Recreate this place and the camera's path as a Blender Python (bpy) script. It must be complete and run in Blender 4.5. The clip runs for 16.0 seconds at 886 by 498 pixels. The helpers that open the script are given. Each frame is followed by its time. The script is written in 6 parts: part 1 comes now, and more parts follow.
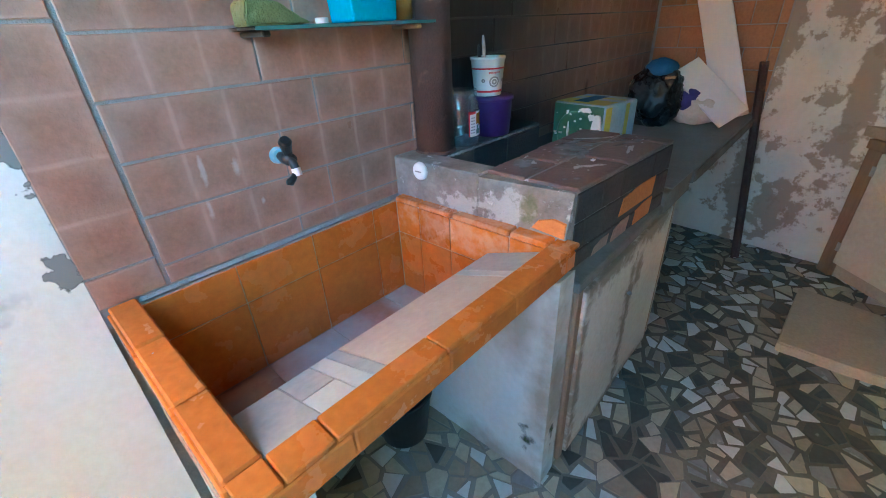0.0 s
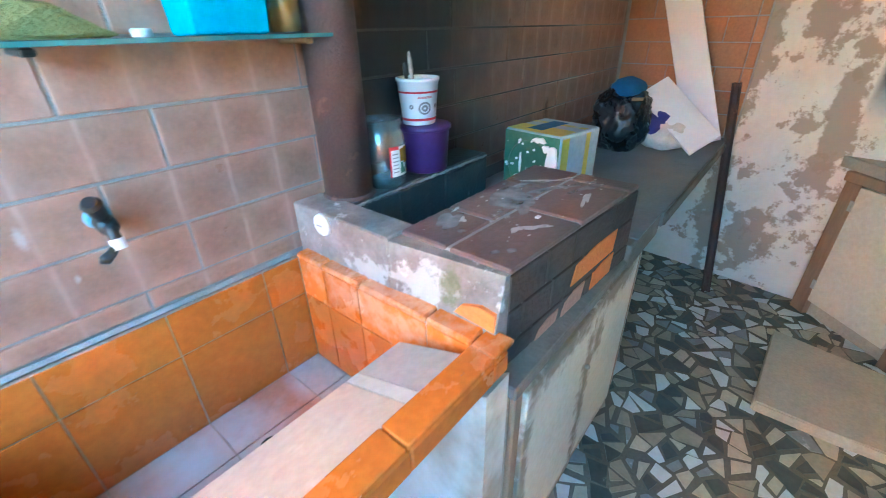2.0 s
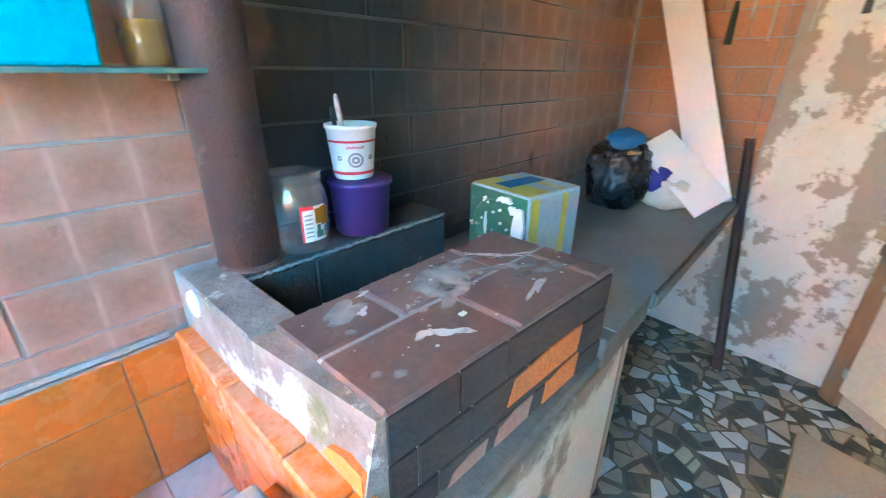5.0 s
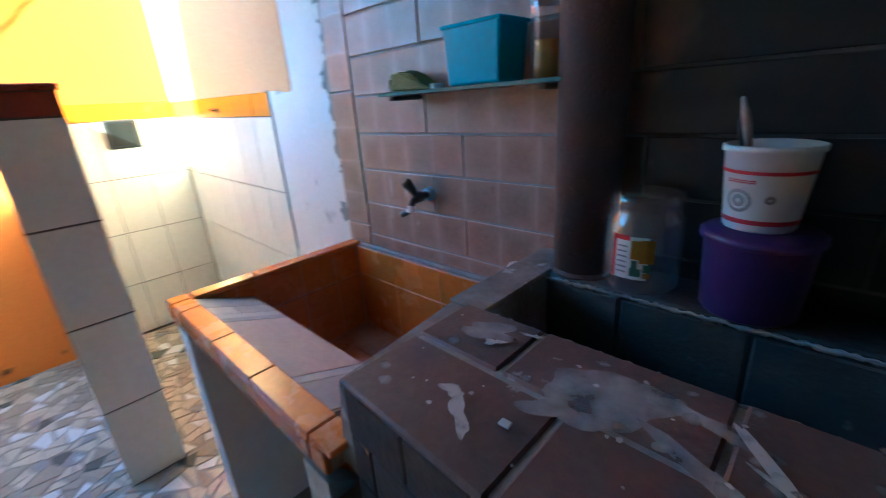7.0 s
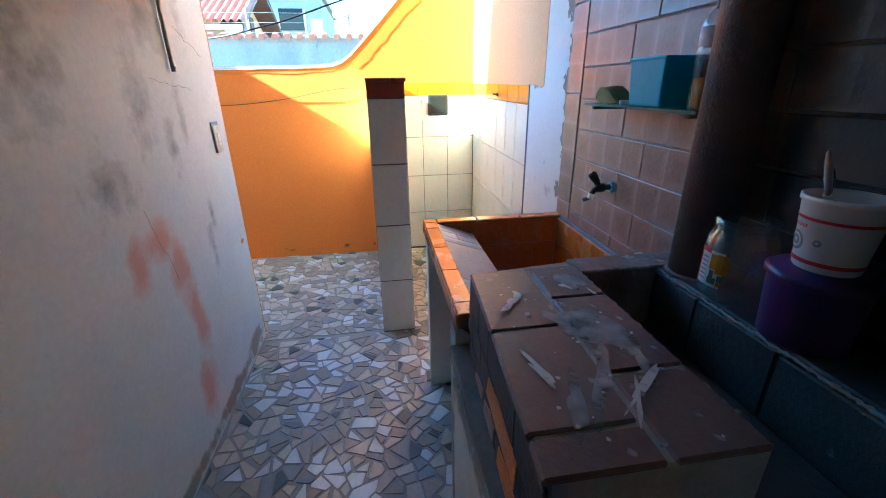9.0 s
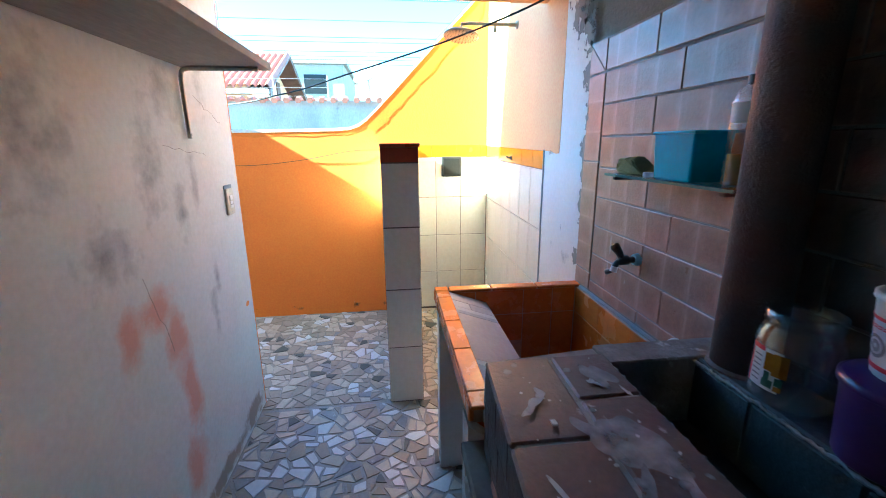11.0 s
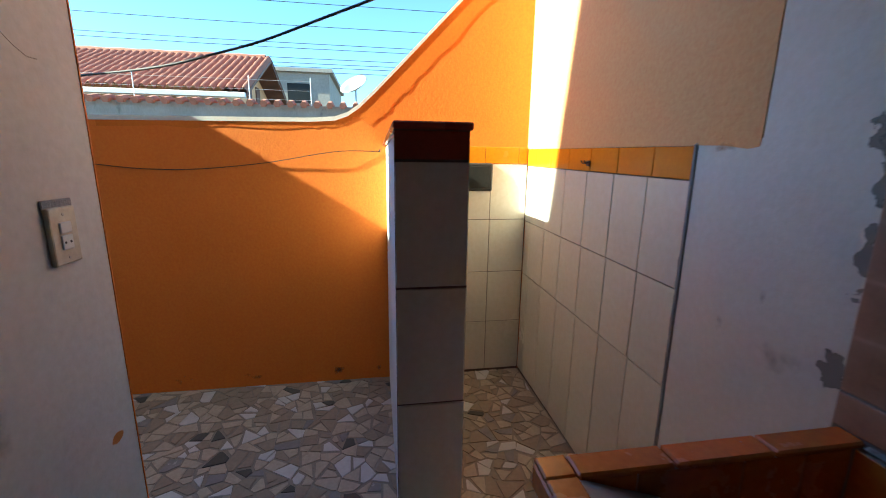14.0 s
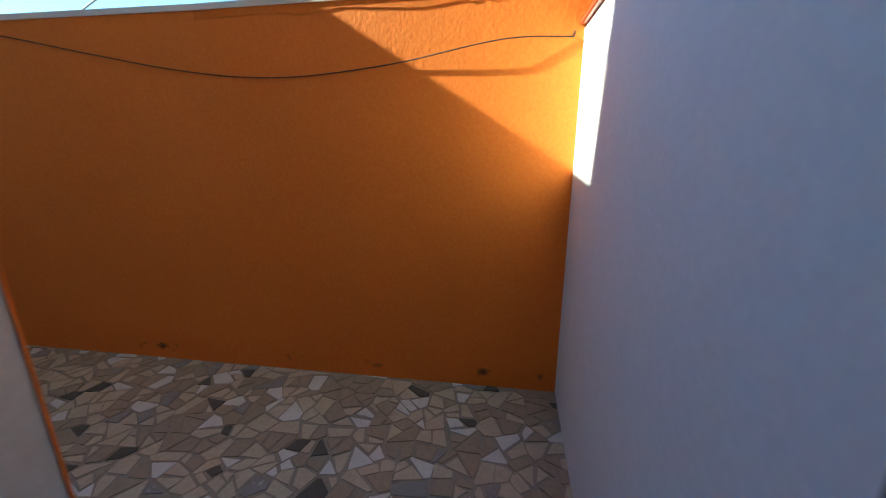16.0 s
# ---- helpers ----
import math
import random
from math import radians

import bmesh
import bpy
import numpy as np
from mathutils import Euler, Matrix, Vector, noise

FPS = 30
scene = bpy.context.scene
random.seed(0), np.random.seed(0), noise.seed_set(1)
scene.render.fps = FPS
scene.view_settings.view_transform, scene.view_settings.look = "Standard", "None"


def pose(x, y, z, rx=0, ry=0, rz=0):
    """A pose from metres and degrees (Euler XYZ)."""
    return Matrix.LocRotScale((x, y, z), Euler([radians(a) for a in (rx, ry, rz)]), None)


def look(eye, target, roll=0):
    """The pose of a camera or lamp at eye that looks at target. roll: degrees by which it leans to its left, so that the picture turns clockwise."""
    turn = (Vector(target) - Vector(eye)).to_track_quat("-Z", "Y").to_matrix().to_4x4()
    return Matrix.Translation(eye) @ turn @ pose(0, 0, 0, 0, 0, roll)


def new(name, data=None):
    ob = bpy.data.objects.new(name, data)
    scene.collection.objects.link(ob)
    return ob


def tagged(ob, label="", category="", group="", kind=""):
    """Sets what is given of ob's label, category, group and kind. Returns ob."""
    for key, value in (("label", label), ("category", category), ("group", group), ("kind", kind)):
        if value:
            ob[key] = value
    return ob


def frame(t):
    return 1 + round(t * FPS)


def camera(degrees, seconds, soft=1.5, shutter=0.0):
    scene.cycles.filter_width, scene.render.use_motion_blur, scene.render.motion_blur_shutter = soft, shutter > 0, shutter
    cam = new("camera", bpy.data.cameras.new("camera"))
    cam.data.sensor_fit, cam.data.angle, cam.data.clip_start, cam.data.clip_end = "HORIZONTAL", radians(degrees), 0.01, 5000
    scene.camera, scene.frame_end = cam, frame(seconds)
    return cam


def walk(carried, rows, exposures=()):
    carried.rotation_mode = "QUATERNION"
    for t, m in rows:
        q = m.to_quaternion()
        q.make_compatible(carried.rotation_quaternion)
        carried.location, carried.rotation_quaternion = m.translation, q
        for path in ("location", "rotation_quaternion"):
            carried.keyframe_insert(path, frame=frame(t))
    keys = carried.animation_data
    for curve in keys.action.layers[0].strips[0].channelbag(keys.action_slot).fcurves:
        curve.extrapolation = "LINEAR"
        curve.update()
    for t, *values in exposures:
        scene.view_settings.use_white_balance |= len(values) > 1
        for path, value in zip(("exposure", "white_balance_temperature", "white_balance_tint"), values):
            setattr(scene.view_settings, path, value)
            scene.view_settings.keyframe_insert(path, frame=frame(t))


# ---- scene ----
cam = camera(94.0, 16.0, 0.95, 0.35)
PATH = [
    (0, (0.413, -1.011, 1.335), (1.878, 0.386, 0.245), -3.1),
    (0.5, (0.492, -1.007, 1.341), (1.941, 0.423, 0.273), -1.9),
    (1, (0.574, -0.98, 1.297), (2.086, 0.367, 0.208), 1.4),
    (1.5, (0.631, -0.952, 1.337), (2.113, 0.437, 0.258), -1.6),
    (2, (0.757, -0.921, 1.357), (2.309, 0.383, 0.271), -1.3),
    (2.5, (0.874, -0.918, 1.397), (2.521, 0.327, 0.384), -4.6),
    (3, (0.971, -0.923, 1.406), (2.777, 0.152, 0.474), -4.6),
    (3.2, (0.994, -0.92, 1.411), (2.844, 0.056, 0.455), -3.8),
    (5.3, (1.106, -0.912, 1.349), (2.290, 0.465, 0.511), 2.6),
    (5.5, (1.140, -0.885, 1.352), (2.135, 0.586, 0.437), 3.4),
    (6, (1.381, -0.835, 1.299), (1.551, 1.226, 0.293), -1.0),
    (6.5, (1.607, -0.829, 1.324), (0.877, 1.178, 0.468), -3.4),
    (7, (1.75, -0.845, 1.327), (0.232, 0.697, 0.549), -4.0),
    (7.5, (1.893, -0.834, 1.341), (-0.095, 0.048, 0.593), -3.7),
    (8, (2.145, -0.83, 1.374), (0.053, -0.389, 0.528), -1.5),
    (8.2, (2.219, -0.837, 1.39), (0.129, -0.483, 0.499), -0.8),
    (10.3, (2.211, -0.779, 1.432), (0.037, -0.484, 0.745), -1.3),
    (10.5, (2.191, -0.782, 1.442), (-0.003, -0.469, 0.827), -0.5),
    (11, (2.117, -0.804, 1.448), (-0.095, -0.537, 0.88), -0.5),
    (11.5, (1.965, -0.837, 1.44), (-0.239, -0.527, 0.861), 0.1),
    (12, (1.814, -0.884, 1.458), (-0.429, -0.53, 1.091), 2.7),
    (12.5, (1.607, -0.871, 1.459), (-0.668, -0.581, 1.286), 1.1),
    (13, (1.396, -0.844, 1.457), (-0.866, -0.543, 1.167), -0.6),
    (13.5, (1.228, -0.849, 1.427), (-1.023, -0.521, 1.094), 0.1),
    (14, (1.042, -0.904, 1.36), (-1.178, -0.544, 0.874), 0.7),
    (14.5, (0.876, -0.943, 1.281), (-1.357, -0.65, 0.818), 1.6),
    (15, (0.641, -0.972, 1.188), (-1.327, -0.984, 0.815), 0.4),
    (15.5, (0.456, -1.029, 1.146), (-1.467, -1.255, 0.630), -1.4),
    (16, (0.215, -1.080, 1.100), (-1.685, -1.380, 0.540), -0.2),
]
EXPOSURE = [
    (0.0, 5.4, 5650, -43), (0.5, 5.65, 5550, -43), (1.0, 6.1, 5400, -46), (1.5, 6.2, 5400, -46), (2.0, 6.45, 5400, -45), (2.5, 6.65, 5300, -45), (3.2, 6.8, 5200, -45),
    (6.0, 6.88, 5800, -40), (6.5, 6.0, 5900, -40), (7.0, 4.45, 5050, -29), (7.5, 3.15, 5700, -28), (8.0, 3.55, 4900, -27),
    (10.3, 4.35, 4950, -29), (12.0, 3.95, 5000, -28), (12.5, 3.55, 5050, -31), (13.0, 3.05, 5500, -30), (14.0, 2.3, 6300, -14), (15.0, 2.1, 5850, -12), (16.0, 2.2, 6500, -14)]
walk(cam, [(t, look(eye, target, roll)) for t, eye, target, roll in PATH], EXPOSURE)

# ---- light: low sun from behind the house, clear sky ----
SUN = Vector((-0.122, 1.0, -0.624)).normalized()
world = bpy.data.worlds.new("sky")
scene.world = world
world.use_nodes = True
wn = world.node_tree
sky = wn.nodes.new("ShaderNodeTexSky")
sky.sky_type, sky.sun_disc = "NISHITA", False
sky.air_density, sky.dust_density, sky.ozone_density = 0.75, 0.0, 6.0
sky.sun_elevation = math.asin(-SUN.z)
sky.sun_rotation = math.atan2(-SUN.x, -SUN.y)
wn.nodes["Background"].inputs["Strength"].default_value = 0.11
wn.links.new(sky.outputs[0], wn.nodes["Background"].inputs["Color"])
lamp = bpy.data.lights.new("sun", "SUN")
lamp.energy, lamp.angle, lamp.color = 5.0, radians(0.5), (1.0, 0.93, 0.82)
sun = new("sun", lamp)
sun.matrix_world = Matrix.Translation((0, -6, 8)) @ SUN.to_track_quat("-Z", "Y").to_matrix().to_4x4()


# ---- materials ----
def surface(name, base, other=None, rough=0.8, scale=3.0, grain=60.0, bump=0.15, vary=0.5, stain=None, stain_scale=2.0,
            stain_at=0.6, stain_soft=0.08, piece=0.0, metal=0.0, stretch=(1, 1, 1), rough_vary=0.15, spec=0.5, press=False, soot_shade=None):
    """A worn surface: blotches between two colours, fine grain, stains with an edge, relief."""
    m = bpy.data.materials.new(name)
    m.use_nodes = True
    nt = m.node_tree
    n, ln = nt.nodes, nt.links
    bsdf = n["Principled BSDF"]
    geo = n.new("ShaderNodeNewGeometry")
    mp = n.new("ShaderNodeVectorMath")
    mp.operation = "MULTIPLY"
    mp.inputs[1].default_value = stretch
    ln.new(geo.outputs["Position"], mp.inputs[0])

    def noise_tex(s, d=5.0, r=0.6):
        t = n.new("ShaderNodeTexNoise")
        t.inputs["Scale"].default_value, t.inputs["Detail"].default_value, t.inputs["Roughness"].default_value = s, d, r
        ln.new(mp.outputs[0], t.inputs["Vector"])
        return t.outputs["Fac"]

    def ramp(v, a, b):
        r = n.new("ShaderNodeMapRange")
        r.inputs["From Min"].default_value, r.inputs["From Max"].default_value = a, b
        ln.new(v, r.inputs["Value"])
        return r.outputs[0]

    def mix(f, a, b):
        x = n.new("ShaderNodeMix")
        x.data_type = "RGBA"
        for sock, v in ((x.inputs["Factor"], f), (x.inputs["A"], a), (x.inputs["B"], b)):
            if isinstance(v, (tuple, float)):
                sock.default_value = v if isinstance(v, float) else (*v, 1.0)
            else:
                ln.new(v, sock)
        return x.outputs["Result"]

    other = other or tuple(c * 0.7 for c in base)
    broad = noise_tex(scale)
    fine = noise_tex(grain, 3.0)
    col = mix(ramp(broad, 0.5 - 0.25 / max(vary, 0.05), 0.5 + 0.25 / max(vary, 0.05)), base, other)
    gr = n.new("ShaderNodeMix")
    gr.data_type, gr.blend_type = "RGBA", "OVERLAY"
    gr.inputs["Factor"].default_value = 0.25
    ln.new(col, gr.inputs["A"])
    ln.new(fine, gr.inputs["B"])
    col = gr.outputs["Result"]
    height = fine
    if stain:
        s = ramp(noise_tex(stain_scale, 8.0, 0.65), stain_at, stain_at + stain_soft)
        col = mix(s, col, stain)
        ad = n.new("ShaderNodeMath")
        ad.operation = "SUBTRACT"
        ln.new(fine, ad.inputs[0])
        ln.new(s, ad.inputs[1])
        height = ad.outputs[0]
    if piece:
        info = n.new("ShaderNodeObjectInfo")
        hv = n.new("ShaderNodeHueSaturation")
        v = n.new("ShaderNodeMapRange")
        v.inputs["To Min"].default_value, v.inputs["To Max"].default_value = 1 - piece, 1 + piece
        ln.new(info.outputs["Random"], v.inputs["Value"])
        ln.new(v.outputs[0], hv.inputs["Value"])
        ln.new(col, hv.inputs["Color"])
        col = hv.outputs[0]
    pressed = None
    if press:
        # fields pressed into a long tile: u counts them, v runs across its height
        uv = n.new("ShaderNodeUVMap")
        shake = n.new("ShaderNodeVectorMath")
        shake.operation = "MULTIPLY_ADD"
        shake.inputs[1].default_value = (0.07, 0.07, 0.0)
        wob = n.new("ShaderNodeTexNoise")
        wob.inputs["Scale"].default_value, wob.inputs["Detail"].default_value = 22.0, 4.0
        ln.new(mp.outputs[0], wob.inputs["Vector"])
        ln.new(wob.outputs["Color"], shake.inputs[0])
        ln.new(uv.outputs[0], shake.inputs[2])
        axes = n.new("ShaderNodeSeparateXYZ")
        ln.new(shake.outputs[0], axes.inputs[0])

        def rim(v):
            pp = n.new("ShaderNodeMath")
            pp.operation = "PINGPONG"
            pp.inputs[1].default_value = 0.5
            sh = n.new("ShaderNodeMath")
            sh.operation = "SUBTRACT"
            sh.inputs[1].default_value = 0.035
            ln.new(v, sh.inputs[0])
            ln.new(sh.outputs[0], pp.inputs[0])
            return pp.outputs[0]

        low = n.new("ShaderNodeMath")
        low.operation = "SMOOTH_MIN"
        low.inputs[2].default_value = 0.10
        ln.new(rim(axes.outputs["X"]), low.inputs[0])
        ln.new(rim(axes.outputs["Y"]), low.inputs[1])
        pale = tuple(min(1.0, c * 1.18 + 0.075) for c in base)
        soft = n.new("ShaderNodeMath")
        soft.operation = "MULTIPLY"
        ln.new(ramp(low.outputs[0], 0.30, 0.02), soft.inputs[0])
        ln.new(ramp(noise_tex(6.0, 4.0), 0.25, 0.95), soft.inputs[1])
        col = mix(soft.outputs[0], col, pale)
        thin = n.new("ShaderNodeMath")
        thin.operation = "MULTIPLY"
        ln.new(ramp(rim(axes.outputs["X"]), 0.055, 0.015), thin.inputs[0])
        ln.new(ramp(noise_tex(9.0, 3.0), 0.30, 1.0), thin.inputs[1])
        col = mix(thin.outputs[0], col, tuple(min(1.0, c * 1.25 + 0.10) for c in base))
        pressed = ramp(low.outputs[0], 0.0, 0.16)
    # soot along x, with a far fade that can carry painted shade
    if soot_shade:
        sep = n.new("ShaderNodeSeparateXYZ")
        ln.new(geo.outputs["Position"], sep.inputs[0])
        wob = n.new("ShaderNodeMath")
        wob.operation = "MULTIPLY_ADD"
        wob.inputs[1].default_value = 0.35
        ln.new(noise_tex(3.0, 4.0), wob.inputs[0])
        ln.new(sep.outputs["X"], wob.inputs[2])
        both = n.new("ShaderNodeMath")
        both.operation = "MULTIPLY"
        ln.new(ramp(wob.outputs[0], soot_shade[0], soot_shade[1]), both.inputs[0])
        ln.new(ramp(wob.outputs[0], soot_shade[3], soot_shade[2]), both.inputs[1])
        col = mix(both.outputs[0], col, (0.017, 0.016, 0.016))
    ln.new(col, bsdf.inputs["Base Color"])
    rr = n.new("ShaderNodeMapRange")
    rr.inputs["To Min"].default_value, rr.inputs["To Max"].default_value = max(0.03, rough - rough_vary), min(1.0, rough + rough_vary)
    ln.new(broad, rr.inputs["Value"])
    ln.new(rr.outputs[0], bsdf.inputs["Roughness"])
    bsdf.inputs["Metallic"].default_value = metal
    bsdf.inputs["Specular IOR Level"].default_value = spec
    if pressed is not None:
        ad2 = n.new("ShaderNodeMath")
        ad2.operation = "MULTIPLY_ADD"
        ad2.inputs[1].default_value = -0.9
        ln.new(pressed, ad2.inputs[0])
        ln.new(height, ad2.inputs[2])
        height = ad2.outputs[0]
    if bump:
        b = n.new("ShaderNodeBump")
        b.inputs["Strength"].default_value, b.inputs["Distance"].default_value = bump, 0.01
        ln.new(height, b.inputs["Height"])
        ln.new(b.outputs[0], bsdf.inputs["Normal"])
    return m


def glass(name, color, rough=0.05, ior=1.45):
    m = bpy.data.materials.new(name)
    m.use_nodes = True
    b = m.node_tree.nodes["Principled BSDF"]
    b.inputs["Base Color"].default_value = (*color, 1)
    b.inputs["Transmission Weight"].default_value = 1.0
    b.inputs["Roughness"].default_value, b.inputs["IOR"].default_value = rough, ior
    return m


def clear_shell(name):
    """A thin clear wall: it lets light through and gleams at its edges."""
    m = bpy.data.materials.new(name)
    m.use_nodes = True
    n, ln = m.node_tree.nodes, m.node_tree.links
    tr, gl, mx, fr = n.new("ShaderNodeBsdfTransparent"), n.new("ShaderNodeBsdfGlossy"), n.new("ShaderNodeMixShader"), n.new("ShaderNodeLayerWeight")
    tr.inputs["Color"].default_value = (0.975, 0.985, 0.99, 1)
    gl.inputs["Roughness"].default_value = 0.07
    fr.inputs["Blend"].default_value = 0.25
    cl = n.new("ShaderNodeMapRange")
    cl.inputs["To Min"].default_value, cl.inputs["To Max"].default_value = 0.05, 0.60
    ln.new(fr.outputs["Facing"], cl.inputs["Value"])
    ln.new(cl.outputs[0], mx.inputs["Fac"])
    ln.new(tr.outputs[0], mx.inputs[1])
    ln.new(gl.outputs[0], mx.inputs[2])
    df, mx2, hz = n.new("ShaderNodeBsdfDiffuse"), n.new("ShaderNodeMixShader"), n.new("ShaderNodeMapRange")
    df.inputs["Color"].default_value = (0.80, 0.83, 0.85, 1)
    hz.inputs["To Min"].default_value, hz.inputs["To Max"].default_value = 0.03, 0.20
    ln.new(fr.outputs["Facing"], hz.inputs["Value"])
    ln.new(hz.outputs[0], mx2.inputs["Fac"])
    ln.new(mx.outputs[0], mx2.inputs[1])
    ln.new(df.outputs[0], mx2.inputs[2])
    ln.new(mx2.outputs[0], n["Material Output"].inputs["Surface"])
    return m


M_PLASTER = surface("worn_white_plaster", (0.72, 0.71, 0.67), (0.60, 0.585, 0.55), 0.85, 2.2, 45, 0.10, 0.9, (0.34, 0.31, 0.27), 3.1, 0.66, 0.10)
M_LIMEWASH = surface("bright_limewash", (0.80, 0.765, 0.71), (0.70, 0.665, 0.61), 0.8, 3.0, 50, 0.10, 0.7, (0.40, 0.38, 0.35), 4.0, 0.70, 0.05)
M_PEELED = surface("peeling_plaster", (0.76, 0.735, 0.69), (0.66, 0.62, 0.56), 0.9, 5.0, 40, 0.3, 1.0, (0.40, 0.335, 0.27), 8.0, 0.565, 0.04)
M_CEMENT = surface("raw_cement", (0.28, 0.245, 0.205), (0.17, 0.15, 0.125), 0.9, 3.0, 70, 0.45, 0.9, (0.12, 0.11, 0.10), 2.2, 0.62, 0.15)
M_MORTAR = surface("grey_mortar", (0.34, 0.34, 0.34), (0.22, 0.22, 0.22), 0.9, 20, 160, 0.5, 0.8)
M_ORANGE = surface("orange_wall_paint", (0.84, 0.226, 0.024), (0.78, 0.188, 0.019), 0.75, 1.6, 70, 0.16, 0.7, (0.45, 0.15, 0.03), 5.0, 0.74, 0.08)
M_SALMON = surface("salmon_wall_paint", (0.82, 0.45, 0.20), (0.78, 0.41, 0.175), 0.8, 1.5, 70, 0.2, 0.6)
M_LILAC = surface("cool_white_paint", (0.76, 0.76, 0.78), (0.71, 0.71, 0.735), 0.8, 2.0, 60, 0.05, 0.6)
# grill soot, then a long fade painting the shade of the tiles beyond
M_BROWN_TILE = surface("brown_ceramic", (0.36, 0.20, 0.14), (0.28, 0.145, 0.10), 0.33, 14, 90, 0.12, 0.8, (0.46, 0.30, 0.23), 9.0, 0.68, 0.12, 0.16, press=True, soot_shade=(1.56, 1.70, 2.06, 2.85))
M_RED_TILE = surface("red_quarry_tile", (0.20, 0.122, 0.105), (0.135, 0.088, 0.079), 0.45, 6, 80, 0.2, 0.9, (0.45, 0.41, 0.39), 6.5, 0.645, 0.03, 0.12)
M_DARK_FACE = surface("grimy_dark_brick", (0.085, 0.056, 0.046), (0.040, 0.032, 0.029), 0.75, 5, 60, 0.4, 1.0, (0.28, 0.25, 0.24), 7.0, 0.70, 0.05, 0.1)
M_BROKEN_BRICK = surface("raw_orange_brick", (0.66, 0.23, 0.06), (0.62, 0.20, 0.06), 0.9, 12, 80, 0.6, 0.9)
M_PINK_BRICK = surface("raw_pink_brick", (0.48, 0.26, 0.19), (0.38, 0.20, 0.15), 0.9, 12, 80, 0.6, 0.9)
M_SINK_TILE = surface("orange_glazed_tile", (0.60, 0.185, 0.032), (0.49, 0.135, 0.026), 0.25, 7, 60, 0.06, 0.8, (0.72, 0.60, 0.50), 16.0, 0.735, 0.02, 0.10)
M_FLOOR_TILE_SINK = surface("milky_sink_floor", (0.46, 0.15, 0.06), (0.46, 0.24, 0.18), 0.3, 4, 60, 0.05, 1.0, None, 1, 1, 1, 0.1)
M_WASHBOARD = surface("cream_marbled_tile", (0.66, 0.52, 0.43), (0.56, 0.43, 0.35), 0.45, 6, 60, 0.06, 0.9, (0.74, 0.64, 0.56), 7.0, 0.60, 0.10)
M_WB_GREY = surface("grey_marbled_tile", (0.40, 0.38, 0.37), (0.50, 0.47, 0.45), 0.45, 9, 60, 0.06, 0.9)
M_WB_WHITE = surface("pale_tile_line", (0.70, 0.68, 0.64), None, 0.45, 9, 60, 0.05, 0.5)
M_WHITE_TILE = surface("white_glazed_tile", (0.75, 0.715, 0.63), (0.71, 0.67, 0.58), 0.22, 2.0, 40, 0.02, 0.8, None, 1, 1, 1, 0.04)
M_GROUT = surface("dark_grout", (0.10, 0.075, 0.06), (0.16, 0.12, 0.10), 0.9, 20, 120, 0.3, 0.8)
M_PALE_GROUT = surface("pale_grout", (0.42, 0.40, 0.39), (0.30, 0.28, 0.27), 0.9, 15, 120, 0.4, 0.9)
M_SINK_GROUT = surface("orange_stained_grout", (0.50, 0.36, 0.28), (0.38, 0.27, 0.21), 0.9, 15, 120, 0.4, 0.9)
M_BAND_TILE = surface("amber_band_tile", (0.76, 0.24, 0.012), (0.66, 0.20, 0.012), 0.22, 5, 60, 0.04, 0.7, None, 1, 1, 1, 0.10)
M_MAROON_TILE = surface("maroon_cap_tile", (0.30, 0.052, 0.022), (0.24, 0.04, 0.02), 0.3, 6, 60, 0.05, 0.7)
M_WALL_GROUT = surface("wall_tile_grout", (0.38, 0.35, 0.335), (0.25, 0.23, 0.22), 0.9, 15, 120, 0.4, 0.9)
M_BRUSH = surface("paint_smeared_handle", (0.56, 0.47, 0.43), (0.40, 0.24, 0.18), 0.6, 40, 90, 0.1, 1.0)
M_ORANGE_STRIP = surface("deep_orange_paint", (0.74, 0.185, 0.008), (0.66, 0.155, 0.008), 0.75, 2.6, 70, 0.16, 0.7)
M_FLOOR_GROUT = surface("floor_cement", (0.185, 0.154, 0.120), (0.115, 0.097, 0.078), 0.9, 4, 90, 0.5, 1.0, (0.09, 0.085, 0.08), 3.0, 0.6, 0.2)
M_YARD_GROUT = surface("pale_yard_cement", (0.36, 0.31, 0.25), (0.25, 0.215, 0.175), 0.9, 5, 90, 0.5, 1.0, (0.15, 0.13, 0.11), 4.0, 0.62, 0.2)
M_STONES = [
    surface("cream_marble", (0.56, 0.465, 0.345), (0.47, 0.385, 0.28), 0.5, 12, 60, 0.08, 0.9, (0.40, 0.31, 0.23), 9, 0.62, 0.1, 0.14),
    surface("beige_marble", (0.37, 0.295, 0.21), (0.31, 0.245, 0.175), 0.5, 12, 60, 0.08, 0.9, (0.32, 0.25, 0.19), 9, 0.62, 0.1, 0.14),
    surface("white_marble", (0.70, 0.675, 0.65), (0.60, 0.58, 0.56), 0.45, 10, 60, 0.06, 0.9, (0.48, 0.46, 0.46), 12, 0.64, 0.08, 0.08),
    surface("green_marble", (0.058, 0.058, 0.047), (0.10, 0.10, 0.082), 0.45, 14, 60, 0.08, 0.9, (0.22, 0.22, 0.20), 15, 0.66, 0.05, 0.2),
    surface("grey_marble", (0.30, 0.285, 0.27), (0.22, 0.21, 0.20), 0.5, 14, 60, 0.08, 0.9, (0.52, 0.50, 0.48), 15, 0.60, 0.06, 0.15),
]
